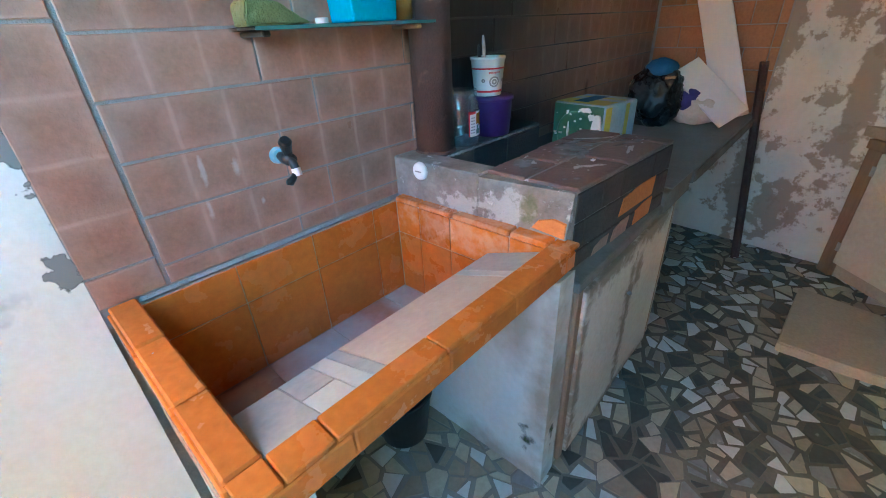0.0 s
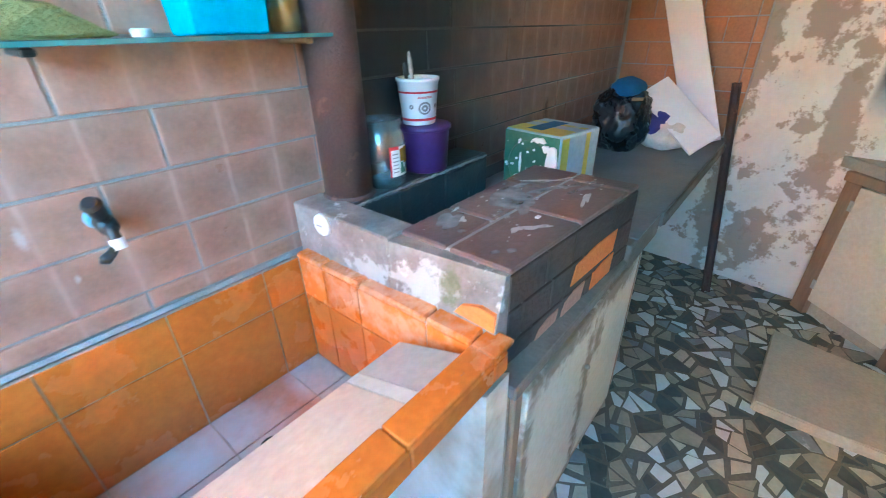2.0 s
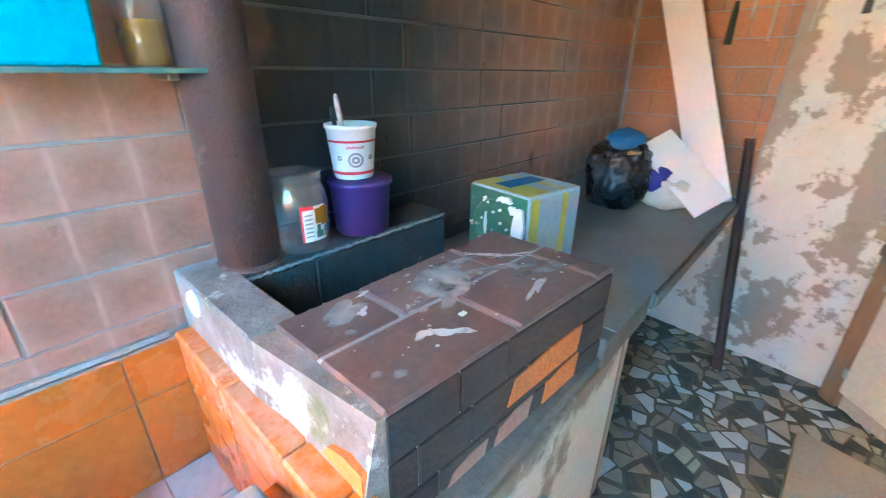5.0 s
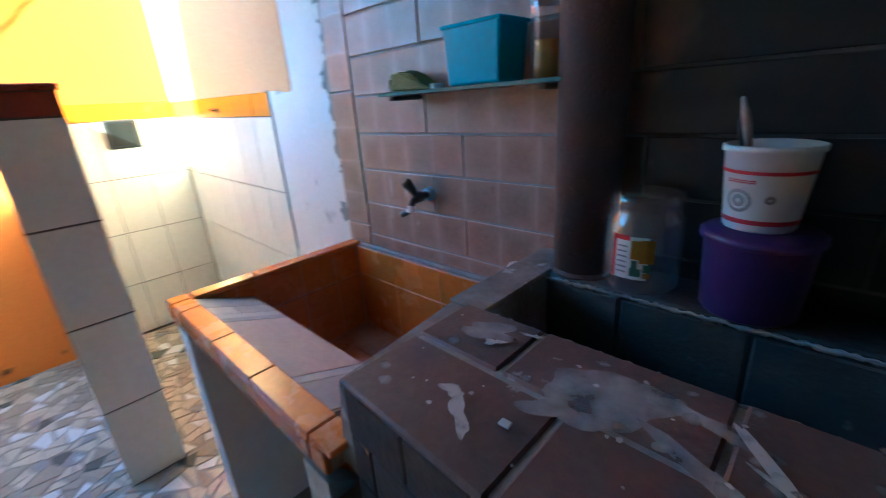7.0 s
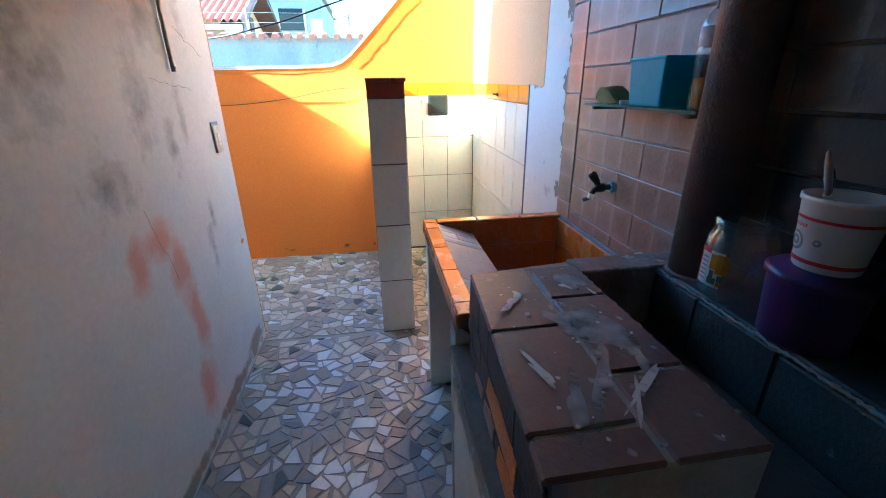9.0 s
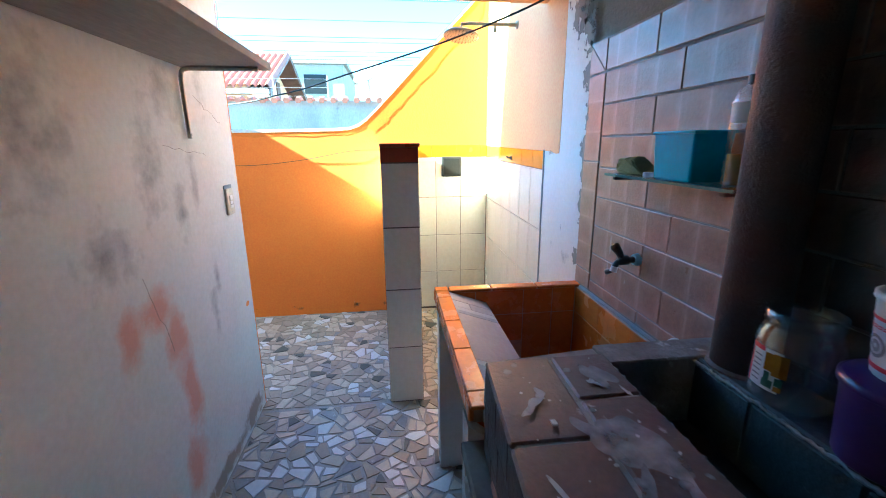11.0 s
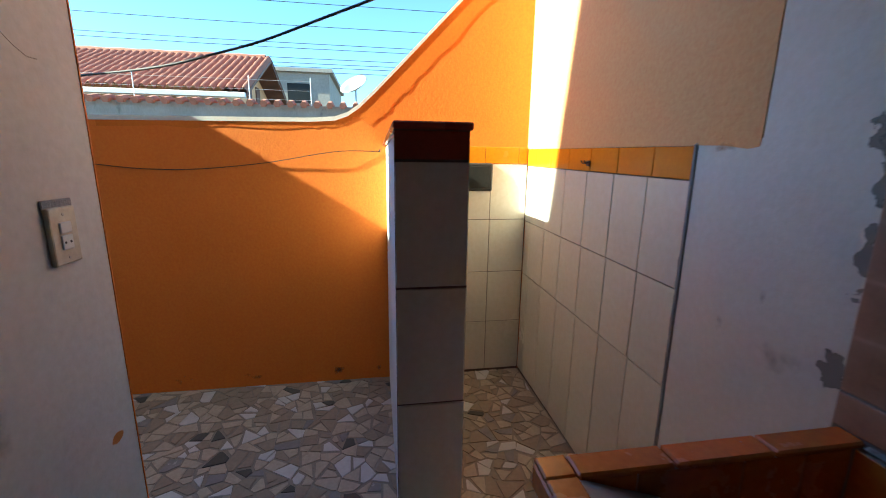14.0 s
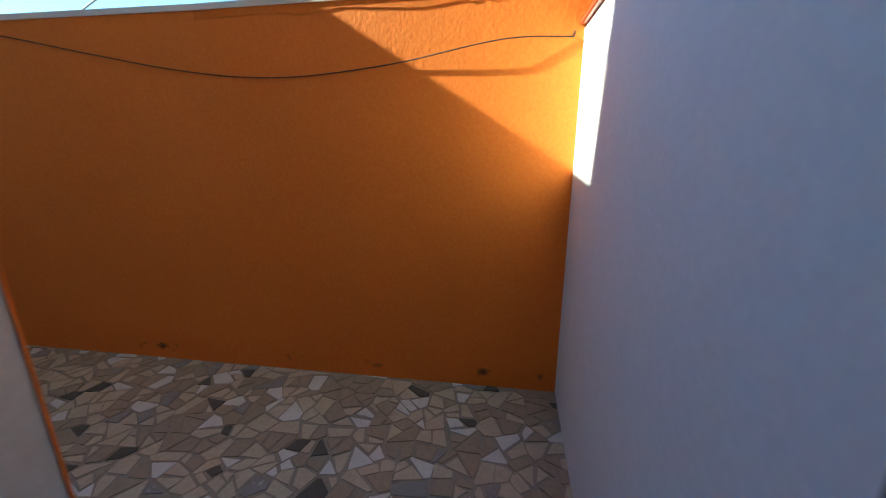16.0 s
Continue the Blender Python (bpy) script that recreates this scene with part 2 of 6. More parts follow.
M_STUCCO = surface("stained_stucco", (0.50, 0.43, 0.35), (0.36, 0.30, 0.24), 0.9, 4, 60, 0.4, 1.0, (0.15, 0.125, 0.105), 4.0, 0.58, 0.14)
M_BAND_STUCCO = surface("dark_blotchy_stucco", (0.24, 0.20, 0.165), (0.14, 0.115, 0.095), 0.9, 6, 60, 0.4, 1.0, (0.08, 0.07, 0.06), 5.0, 0.6, 0.14)
M_DOOR_PAINT = surface("chipped_cream_paint", (0.70, 0.63, 0.53), (0.60, 0.53, 0.43), 0.7, 4, 50, 0.2, 0.9, (0.24, 0.17, 0.11), 8.0, 0.70, 0.03)
M_BARE_WOOD = surface("bare_brown_wood", (0.34, 0.215, 0.135), (0.24, 0.15, 0.095), 0.8, 5, 60, 0.3, 0.9, None, 1, 1, 1, 0.0, 0.0, (1, 1, 0.15))
M_SLAB = surface("rough_concrete_slab", (0.50, 0.41, 0.31), (0.40, 0.325, 0.245), 0.92, 5, 80, 0.22, 0.9, (0.22, 0.18, 0.145), 6, 0.66, 0.1)
M_SHELF_SLATE = surface("grey_stone_shelf", (0.25, 0.245, 0.24), (0.19, 0.185, 0.18), 0.75, 5, 80, 0.25, 0.9, (0.10, 0.09, 0.085), 4, 0.64, 0.12)
M_SLATE = surface("charred_slate", (0.025, 0.030, 0.032), (0.060, 0.068, 0.072), 0.55, 8, 70, 0.35, 1.0, (0.20, 0.21, 0.21), 10, 0.68, 0.06)
M_RUST = surface("rusty_brown_pipe", (0.125, 0.070, 0.058), (0.075, 0.044, 0.040), 0.6, 6, 160, 0.3, 0.9, (0.22, 0.12, 0.085), 10, 0.62, 0.1)
# ceiling stays out of view; its dark tone only dims the room's bounce light
M_CEIL_WHITE = surface("dimmed_unseen_ceiling", (0.40, 0.37, 0.33), (0.30, 0.275, 0.245), 0.9, 2, 50, 0.3, 0.9)
# beam grey with its backlit shade put into the colour
M_CEILING = surface("backlit_dark_beam", (0.16, 0.155, 0.15), (0.10, 0.098, 0.095), 0.9, 2, 50, 0.3, 0.9)
M_ROOF = surface("clay_roof_tile", (0.40, 0.16, 0.10), (0.26, 0.105, 0.07), 0.85, 3, 30, 0.3, 1.0, (0.12, 0.08, 0.06), 4, 0.62, 0.1)
M_GREYWALL = surface("weathered_grey_wall", (0.31, 0.305, 0.29), (0.19, 0.19, 0.18), 0.9, 1.6, 30, 0.3, 1.0, (0.10, 0.105, 0.105), 3.5, 0.60, 0.12, stretch=(1, 1, 0.5))
M_PEACH = surface("peach_house_paint", (0.72, 0.42, 0.22), (0.66, 0.37, 0.19), 0.8, 1.5, 40, 0.15, 0.7)
M_DARK_WOOD = surface("dark_brown_wood", (0.14, 0.05, 0.025), (0.10, 0.035, 0.02), 0.6, 4, 40, 0.2, 0.8)
M_BRASS = surface("tarnished_showerhead", (0.48, 0.42, 0.31), (0.38, 0.33, 0.24), 0.5, 20, 90, 0.05, 0.7, metal=0.35)
M_STEEL = surface("galvanised_steel", (0.50, 0.49, 0.46), (0.40, 0.385, 0.36), 0.45, 20, 90, 0.05, 0.8, metal=0.7)
M_BLACK = surface("black_plastic", (0.018, 0.018, 0.019), (0.03, 0.03, 0.031), 0.4, 10, 90, 0.05, 0.8)
M_WIRE = surface("black_cable", (0.015, 0.015, 0.016), (0.022, 0.022, 0.023), 0.6, 30, 90, 0.0, 0.8)
M_WOOD_SHELF = surface("grey_weathered_board", (0.38, 0.33, 0.28), (0.28, 0.24, 0.20), 0.85, 5, 70, 0.25, 0.9, (0.16, 0.13, 0.10), 5, 0.62, 0.1, stretch=(0.25, 1, 1))


M_END_TILE = surface("tan_ceramic", (0.43, 0.215, 0.115), (0.35, 0.17, 0.09), 0.5, 9, 80, 0.12, 0.8, None, 1, 1, 1, 0.12)
M_BLUE_BOX = surface("cyan_plastic", (0.012, 0.42, 0.62), (0.010, 0.38, 0.57), 0.35, 3, 60, 0.01, 0.5)
M_PURPLE = surface("purple_plastic", (0.06, 0.026, 0.125), (0.05, 0.022, 0.105), 0.35, 5, 60, 0.02, 0.7, (0.35, 0.30, 0.42), 14, 0.72, 0.03)
M_WHITE_PLASTIC = surface("white_plastic", (0.80, 0.80, 0.79), (0.74, 0.74, 0.73), 0.35, 5, 60, 0.01, 0.5)
M_RED = surface("red_print", (0.62, 0.02, 0.04), None, 0.4, 9, 60, 0.0, 0.4)
M_GREYPRINT = surface("grey_print", (0.32, 0.30, 0.30), None, 0.5, 9, 60, 0.0, 0.4)
M_LABEL_WHITE = surface("white_label", (0.78, 0.77, 0.73), None, 0.5, 9, 60, 0.0, 0.3)
M_SPONGE = surface("olive_sponge", (0.27, 0.25, 0.09), (0.18, 0.17, 0.06), 0.95, 20, 200, 0.6, 0.9)
M_AMBER = surface("amber_oil", (0.40, 0.19, 0.02), (0.32, 0.15, 0.02), 0.25, 8, 60, 0.02, 0.5)
M_BAG_BLACK = surface("black_bin_bag", (0.012, 0.013, 0.016), (0.02, 0.022, 0.026), 0.28, 12, 60, 0.3, 0.8)
M_CLOTH_BLUE = surface("blue_cloth", (0.03, 0.16, 0.34), (0.02, 0.11, 0.26), 0.85, 12, 160, 0.3, 0.8)
M_TAN = surface("tan_leather", (0.40, 0.22, 0.11), None, 0.7, 12, 90, 0.2, 0.6)
M_BAG_WHITE = surface("white_sack", (0.66, 0.63, 0.57), (0.56, 0.53, 0.48), 0.6, 9, 90, 0.3, 0.8)
M_SACK_BLUE = surface("blue_print", (0.03, 0.03, 0.26), None, 0.5, 9, 90, 0.1, 0.6)
M_BOARD = surface("white_board", (0.84, 0.84, 0.86), (0.80, 0.80, 0.82), 0.55, 2, 60, 0.03, 0.6)
M_TIN_GREEN = surface("green_tin", (0.09, 0.20, 0.13), (0.05, 0.13, 0.09), 0.35, 9, 60, 0.05, 1.0, (0.60, 0.62, 0.56), 13, 0.68, 0.03, metal=0.2)
M_TIN_YELLOW = surface("yellow_tin_print", (0.50, 0.46, 0.05), (0.44, 0.42, 0.10), 0.4, 6, 60, 0.03, 0.9, (0.42, 0.50, 0.42), 6, 0.60, 0.05)
M_TIN_BLUE = surface("pale_blue_tin_print", (0.26, 0.40, 0.52), (0.36, 0.47, 0.54), 0.4, 6, 60, 0.03, 0.9)
M_CREAM_PLASTIC = surface("aged_cream_plastic", (0.56, 0.50, 0.38), (0.50, 0.445, 0.335), 0.45, 9, 60, 0.02, 0.7)
M_TAP_BLUE = surface("pale_blue_tape", (0.30, 0.55, 0.66), None, 0.5, 20, 90, 0.1, 0.6)
M_GREEN_TOOL = surface("dark_green_paint", (0.03, 0.06, 0.035), None, 0.5, 20, 90, 0.1, 0.6)
M_DARK_GLASS = surface("dark_glazing", (0.02, 0.022, 0.022), (0.028, 0.03, 0.03), 0.45, 6, 60, 0.02, 0.7, spec=0.15)
M_GLASS = clear_shell("clear_plastic")
M_SHELF_GLASS = glass("green_shelf_glass", (0.62, 0.90, 0.82), 0.15, 1.3)
M_GLASS_EDGE = surface("green_glass_edge", (0.15, 0.27, 0.24), (0.09, 0.18, 0.16), 0.15, 20, 60, 0.0, 0.6)
M_FAR_WALL = surface("far_grey_render", (0.36, 0.33, 0.285), (0.28, 0.255, 0.22), 0.9, 0.6, 10, 0.1, 0.8)


def smudge(name, color, rough=0.85, scale=9.0, cover=0.75, hard=4.0, amp=2.2):
    """A stain: solid in its middle and broken up by noise towards its rim."""
    m = bpy.data.materials.new(name)
    m.use_nodes = True
    n, ln = m.node_tree.nodes, m.node_tree.links
    b = n["Principled BSDF"]
    b.inputs["Base Color"].default_value = (*color, 1)
    b.inputs["Roughness"].default_value = rough
    uv = n.new("ShaderNodeUVMap")
    sub = n.new("ShaderNodeVectorMath")
    sub.operation = "SUBTRACT"
    sub.inputs[1].default_value = (0.5, 0.5, 0.0)
    ln.new(uv.outputs[0], sub.inputs[0])
    le = n.new("ShaderNodeVectorMath")
    le.operation = "LENGTH"
    ln.new(sub.outputs[0], le.inputs[0])
    dist = le.outputs["Value"]
    geo = n.new("ShaderNodeNewGeometry")
    nz = n.new("ShaderNodeTexNoise")
    nz.inputs["Scale"].default_value, nz.inputs["Detail"].default_value = scale, 6.0
    ln.new(geo.outputs["Position"], nz.inputs["Vector"])
    k = n.new("ShaderNodeMath")
    k.operation = "MULTIPLY_ADD"
    k.inputs[1].default_value, k.inputs[2].default_value = -2.0, cover - 0.6 + 0.5 * (2.2 - amp)
    ln.new(dist, k.inputs[0])
    a = n.new("ShaderNodeMath")
    a.operation = "MULTIPLY_ADD"
    a.inputs[1].default_value = amp
    ln.new(nz.outputs["Fac"], a.inputs[0])
    ln.new(k.outputs[0], a.inputs[2])
    c = n.new("ShaderNodeMath")
    c.operation, c.use_clamp = "MULTIPLY_ADD", True
    c.inputs[1].default_value, c.inputs[2].default_value = hard, -0.5 * hard
    ln.new(a.outputs[0], c.inputs[0])
    ln.new(c.outputs[0], b.inputs["Alpha"])
    return m


def soil(material, marks, color, rough=None, scale=9.0, amp=1.2, hard=0.9, most=1.0, square=False):
    """Soaks marks into a surface: soft spots (centre, half sizes) of one colour with an edge broken by noise."""
    n, ln = material.node_tree.nodes, material.node_tree.links
    bsdf = n["Principled BSDF"]
    before = bsdf.inputs["Base Color"].links[0].from_socket
    geo = n.new("ShaderNodeNewGeometry")
    nz = n.new("ShaderNodeTexNoise")
    nz.inputs["Scale"].default_value, nz.inputs["Detail"].default_value, nz.inputs["Roughness"].default_value = scale, 6.0, 0.62
    ln.new(geo.outputs["Position"], nz.inputs["Vector"])
    total = None
    for c, r in marks:
        rel = n.new("ShaderNodeVectorMath")
        rel.operation = "SUBTRACT"
        rel.inputs[1].default_value = c
        ln.new(geo.outputs["Position"], rel.inputs[0])
        dv = n.new("ShaderNodeVectorMath")
        dv.operation = "DIVIDE"
        dv.inputs[1].default_value = r
        ln.new(rel.outputs[0], dv.inputs[0])
        if square:
            ab, xyz, far2 = n.new("ShaderNodeVectorMath"), n.new("ShaderNodeSeparateXYZ"), n.new("ShaderNodeMath")
            ab.operation, far2.operation = "ABSOLUTE", "SMOOTH_MAX"
            far2.inputs[2].default_value = 0.3
            ln.new(dv.outputs[0], ab.inputs[0])
            ln.new(ab.outputs[0], xyz.inputs[0])
            ln.new(xyz.outputs["Y"], far2.inputs[0])
            ln.new(xyz.outputs["Z"], far2.inputs[1])
            away = far2.outputs[0]
        else:
            le = n.new("ShaderNodeVectorMath")
            le.operation = "LENGTH"
            ln.new(dv.outputs[0], le.inputs[0])
            away = le.outputs["Value"]
        if total is None:
            total = away
        else:
            mn = n.new("ShaderNodeMath")
            mn.operation = "MINIMUM"
            ln.new(total, mn.inputs[0])
            ln.new(away, mn.inputs[1])
            total = mn.outputs[0]
    edge = n.new("ShaderNodeMath")
    edge.operation = "MULTIPLY_ADD"
    edge.inputs[1].default_value = amp
    ln.new(nz.outputs["Fac"], edge.inputs[0])
    sh = n.new("ShaderNodeMath")
    sh.operation = "SUBTRACT"
    sh.inputs[0].default_value = 1.0 - 0.5 * amp
    ln.new(total, sh.inputs[1])
    ln.new(sh.outputs[0], edge.inputs[2])
    sc = n.new("ShaderNodeMath")
    sc.operation, sc.use_clamp = "MULTIPLY", True
    sc.inputs[1].default_value = hard
    ln.new(edge.outputs[0], sc.inputs[0])
    cap = n.new("ShaderNodeMath")
    cap.operation = "MULTIPLY"
    cap.inputs[1].default_value = most
    ln.new(sc.outputs[0], cap.inputs[0])
    mx = n.new("ShaderNodeMix")
    mx.data_type = "RGBA"
    ln.new(cap.outputs[0], mx.inputs["Factor"])
    ln.new(before, mx.inputs["A"])
    mx.inputs["B"].default_value = (*color, 1.0)
    ln.new(mx.outputs["Result"], bsdf.inputs["Base Color"])


def spots_y(y, spans, grow=1.25):
    """Marks on an upright surface at y, from spans (x0, x1, z0, z1)."""
    return [(((x0 + x1) / 2, y, (z0 + z1) / 2), ((x1 - x0) / 2 * grow, 0.05, (z1 - z0) / 2 * grow)) for x0, x1, z0, z1 in spans]


def spots_x(x, spans, grow=1.25):
    return [((x, (y0 + y1) / 2, (z0 + z1) / 2), (0.05, (y1 - y0) / 2 * grow, (z1 - z0) / 2 * grow)) for y0, y1, z0, z1 in spans]


M_SM_CHIP = smudge("chipped_glaze", (0.66, 0.64, 0.60), scale=70, cover=-0.12, hard=5.0)
M_SIDE = surface("flaking_grimy_render", (0.33, 0.295, 0.27), (0.17, 0.145, 0.13), 0.9, 9, 60, 0.5, 1.3, (0.50, 0.475, 0.45), 12.0, 0.62, 0.06)
M_SM_DARK = smudge("dark_scuff", (0.24, 0.235, 0.23), scale=16, cover=0.44, hard=0.7)
M_SM_SOOT = smudge("soot_streak", (0.045, 0.04, 0.035), scale=6, cover=0.72, hard=0.9)
M_SM_CEMENT = smudge("flaked_cement", (0.25, 0.235, 0.21), scale=24, cover=0.42, hard=9.0)
M_SM_MOSS = smudge("green_mould", (0.10, 0.12, 0.05), scale=25, cover=0.35, hard=2.0)

M_FILM = smudge("dried_paint_film", (0.50, 0.47, 0.475), scale=26, cover=1.15, hard=0.55)
M_DROP = smudge("dried_paint_drop", (0.62, 0.60, 0.59), scale=60, cover=1.3, hard=0.9)

# ---- building blocks ----
def part(name, bm, material, parent=None, label="", loc=None, smooth=False):
    """Links a bmesh as one mesh object, under a parent if one is given."""
    me = bpy.data.meshes.new(name)
    bmesh.ops.recalc_face_normals(bm, faces=bm.faces)
    bm.to_mesh(me)
    bm.free()
    for m in material if isinstance(material, (list, tuple)) else (material,):
        me.materials.append(m)
    if smooth:
        me.polygons.foreach_set("use_smooth", [True] * len(me.polygons))
        me.update()
    ob = new(name, me)
    if loc is not None:
        ob.location = loc
    if parent is not None:
        ob.parent = parent
    return tagged(ob, label)


def thing(name, label, category, loc=(0, 0, 0), group="", kind=""):
    """An empty that parents the parts of one thing."""
    ob = new(name)
    ob.location = loc
    ob.empty_display_size = 0.05
    return tagged(ob, label, category, group, kind)


def box(x0, x1, y0, y1, z0, z1, bevel=0.0, seg=1, bm=None):
    bm = bm or bmesh.new()
    vs = [bm.verts.new((x, y, z)) for x in (x0, x1) for y in (y0, y1) for z in (z0, z1)]
    for f in ((0, 1, 3, 2), (4, 6, 7, 5), (0, 4, 5, 1), (2, 3, 7, 6), (0, 2, 6, 4), (1, 5, 7, 3)):
        bm.faces.new([vs[i] for i in f])
    if bevel:
        es = [e for e in bm.edges if all(v in vs for v in e.verts)]
        bmesh.ops.bevel(bm, geom=es, offset=bevel, segments=seg, affect="EDGES", profile=0.5)
    return bm


def prism(points, z0, z1, bm=None, axis="z"):
    """A polygon raised along an axis."""
    bm = bm or bmesh.new()

    def at(p, h):
        return {"z": (p[0], p[1], h), "x": (h, p[0], p[1]), "y": (p[0], h, p[1])}[axis]

    lo = [bm.verts.new(at(p, z0)) for p in points]
    hi = [bm.verts.new(at(p, z1)) for p in points]
    bm.faces.new(lo[::-1])
    bm.faces.new(hi)
    for i in range(len(points)):
        j = (i + 1) % len(points)
        bm.faces.new((lo[i], lo[j], hi[j], hi[i]))
    return bm


def lathe(profile, seg=32, bm=None, closed=False):
    """Turns a profile of (radius, height) about z."""
    bm = bm or bmesh.new()
    rings = []
    for r, z in profile:
        if r < 1e-5:
            rings.append([bm.verts.new((0, 0, z))])
        else:
            rings.append([bm.verts.new((r * math.cos(2 * math.pi * i / seg), r * math.sin(2 * math.pi * i / seg), z)) for i in range(seg)])
    for a, b in zip(rings, rings[1:]):
        for i in range(seg):
            j = (i + 1) % seg
            if len(a) == 1 and len(b) > 1:
                bm.faces.new((a[0], b[i], b[j]))
            elif len(b) == 1 and len(a) > 1:
                bm.faces.new((a[i], a[j], b[0]))
            elif len(a) > 1:
                bm.faces.new((a[i], a[j], b[j], b[i]))
    return bm


def tube(points, radius, seg=8, bm=None, cap=True):
    """A round bar along a line of points."""
    bm = bm or bmesh.new()
    pts = [Vector(p) for p in points]
    rings = []
    up = Vector((0, 0, 1))
    for i, p in enumerate(pts):
        d = (pts[min(i + 1, len(pts) - 1)] - pts[max(i - 1, 0)]).normalized()
        s = d.cross(up if abs(d.z) < 0.95 else Vector((1, 0, 0))).normalized()
        u = s.cross(d)
        r = radius[i] if isinstance(radius, (list, tuple)) else radius
        rings.append([bm.verts.new(p + r * (s * math.cos(2 * math.pi * k / seg) + u * math.sin(2 * math.pi * k / seg))) for k in range(seg)])
    for a, b in zip(rings, rings[1:]):
        for k in range(seg):
            j = (k + 1) % seg
            bm.faces.new((a[k], a[j], b[j], b[k]))
    if cap:
        bm.faces.new(rings[0][::-1])
        bm.faces.new(rings[-1])
    return bm


def catmull(points, n=8):
    pts = [Vector(p) for p in points]
    pts = [pts[0] * 2 - pts[1]] + pts + [pts[-1] * 2 - pts[-2]]
    out = []
    for i in range(1, len(pts) - 2):
        for k in range(n):
            t = k / n
            a, b, c, d = pts[i - 1:i + 3]
            out.append(0.5 * (2 * b + (c - a) * t + (2 * a - 5 * b + 4 * c - d) * t * t + (3 * b - a - 3 * c + d) * t ** 3))
    return out + [pts[-2]]


def structure(name, bm, material, label):
    ob = part(name, bm, material)
    return tagged(ob, label, name.split("_")[0].replace("wall", "wall"), kind="structure")


STAINS = []


def stain(name, corners, material, parent, label=""):
    """A thin stain on a surface, from four corners."""
    bm = bmesh.new()
    f = bm.faces.new([bm.verts.new(c) for c in corners])
    uvl = bm.loops.layers.uv.new("UVMap")
    for lp, uv in zip(f.loops, ((0, 0), (1, 0), (1, 1), (0, 1))):
        lp[uvl].uv = uv
    ob = part(name, bm, material, None, label)
    if parent is not None:
        ob.parent = parent
        ob.matrix_parent_inverse = Matrix.Translation(-Vector(parent.location))
    return ob


def stain_y(name, x0, x1, z0, z1, y, material, parent, label=""):
    STAINS.append(name)
    y += (1 if y < -1 else -1) * 0.00012 * (len(STAINS) % 12)
    return stain(name, [(x0, y, z0), (x1, y, z0), (x1, y, z1), (x0, y, z1)], material, parent, label)


def stain_z(name, x0, x1, y0, y1, z, material, parent, label="", turn=0.0):
    STAINS.append(name)
    z += 0.00012 * (len(STAINS) % 12)
    c = Vector(((x0 + x1) / 2, (y0 + y1) / 2, z))
    r = Matrix.Rotation(turn, 3, "Z")
    return stain(name, [c + r @ (Vector(p) - c) for p in ((x0, y0, z), (x1, y0, z), (x1, y1, z), (x0, y1, z))], material, parent, label)


# ---- structure ----
BACK, LEFT, YARD_X, PIL = 0.0, -1.58, -1.39, 0.0   # tiled wall, wall facing it, yard wall, pillar face
CEIL, LINTEL = 2.40, 2.125


def end_x(y):
    """The end wall stands a little askew."""
    return 3.55 + 0.12 * y


# ground: one sheet to the horizon, and the raised floor bed of the place
structure("ground", box(-400, 400, -400, 400, -0.30, -0.05), M_FLOOR_GROUT, "dusty grey ground around the houses")
structure("floor_yard", box(YARD_X - 0.1, -0.012, -4.3, 0.15, -0.05, 0.0), M_YARD_GROUT, "pale cement bed of the paved yard")
floor = structure("floor", box(-0.012, 3.8, -4.3, 0.15, -0.05, 0.0), M_FLOOR_GROUT, "cement floor bed under the broken marble paving")

soil(M_FLOOR_GROUT, [((0.1, -0.9, 0.0), (1.7, 2.5, 0.5))], (0.33, 0.30, 0.265), scale=5, amp=0.7, hard=1.6)

# the long wall behind sink and counter
wall_north = structure("wall_north", box(YARD_X - 0.15, 3.75, 0.012, 0.17, -0.05, 3.0), M_CEMENT, "raw cement wall behind the sink and the shower")
rng = random.Random(4)
edge = [(0.431, 0.0), (0.431, 1.80), (0.40, 1.84), (0.36, 1.90), (0.30, 2.0), (0.27, 2.12)]
part("lime_panel", prism([(0.168, 0.0)] + edge + [(0.168, 2.12)], -0.0015, 0.012, axis="y"), M_LIMEWASH, wall_north, "bright white lime plaster strip")
salmon_edge = [(0.168 + rng.uniform(-0.004, 0.004), 1.46 + 0.05 * k) for k in range(32)]
part("salmon_panel", prism([(YARD_X, 1.428), (-0.045, 1.408), (-0.03, 1.408), (0.06, 1.405), (0.13, 1.395), (0.162, 1.40)] + salmon_edge + [(YARD_X, 3.02)], -0.003, 0.012, axis="y"), M_SALMON, wall_north, "salmon painted plaster above the shower tiles")
part("white_strip", box(-0.045, 0.168, -0.001, 0.012, 0.0, 1.42), M_LIMEWASH, wall_north, "white plaster strip beside the shower tiles")

wall_south = structure("wall_south", box(-0.10, 3.6, LEFT - 0.15, LEFT, -0.05, 3.0), M_PLASTER, "smudged white plaster wall with a free end")
part("painted_edge", box(-0.104, -0.10, LEFT - 0.15, LEFT + 0.002, 0.0, 2.13), M_ORANGE, wall_south, "orange painted wall end")
bm = prism([(end_x(0.17), 0.17), (end_x(-1.73), -1.73), (3.85, -1.73), (3.85, 0.17)], -0.05, 3.0)
wall_east = structure("wall_east", bm, M_PEELED, "peeling damp plaster end wall")

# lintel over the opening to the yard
lintel = structure("lintel", box(-0.10, 0.16, LEFT + 0.001, -0.002, LINTEL, 3.0), M_CEILING, "beam coloured dark as if backlit, with an orange painted soffit")
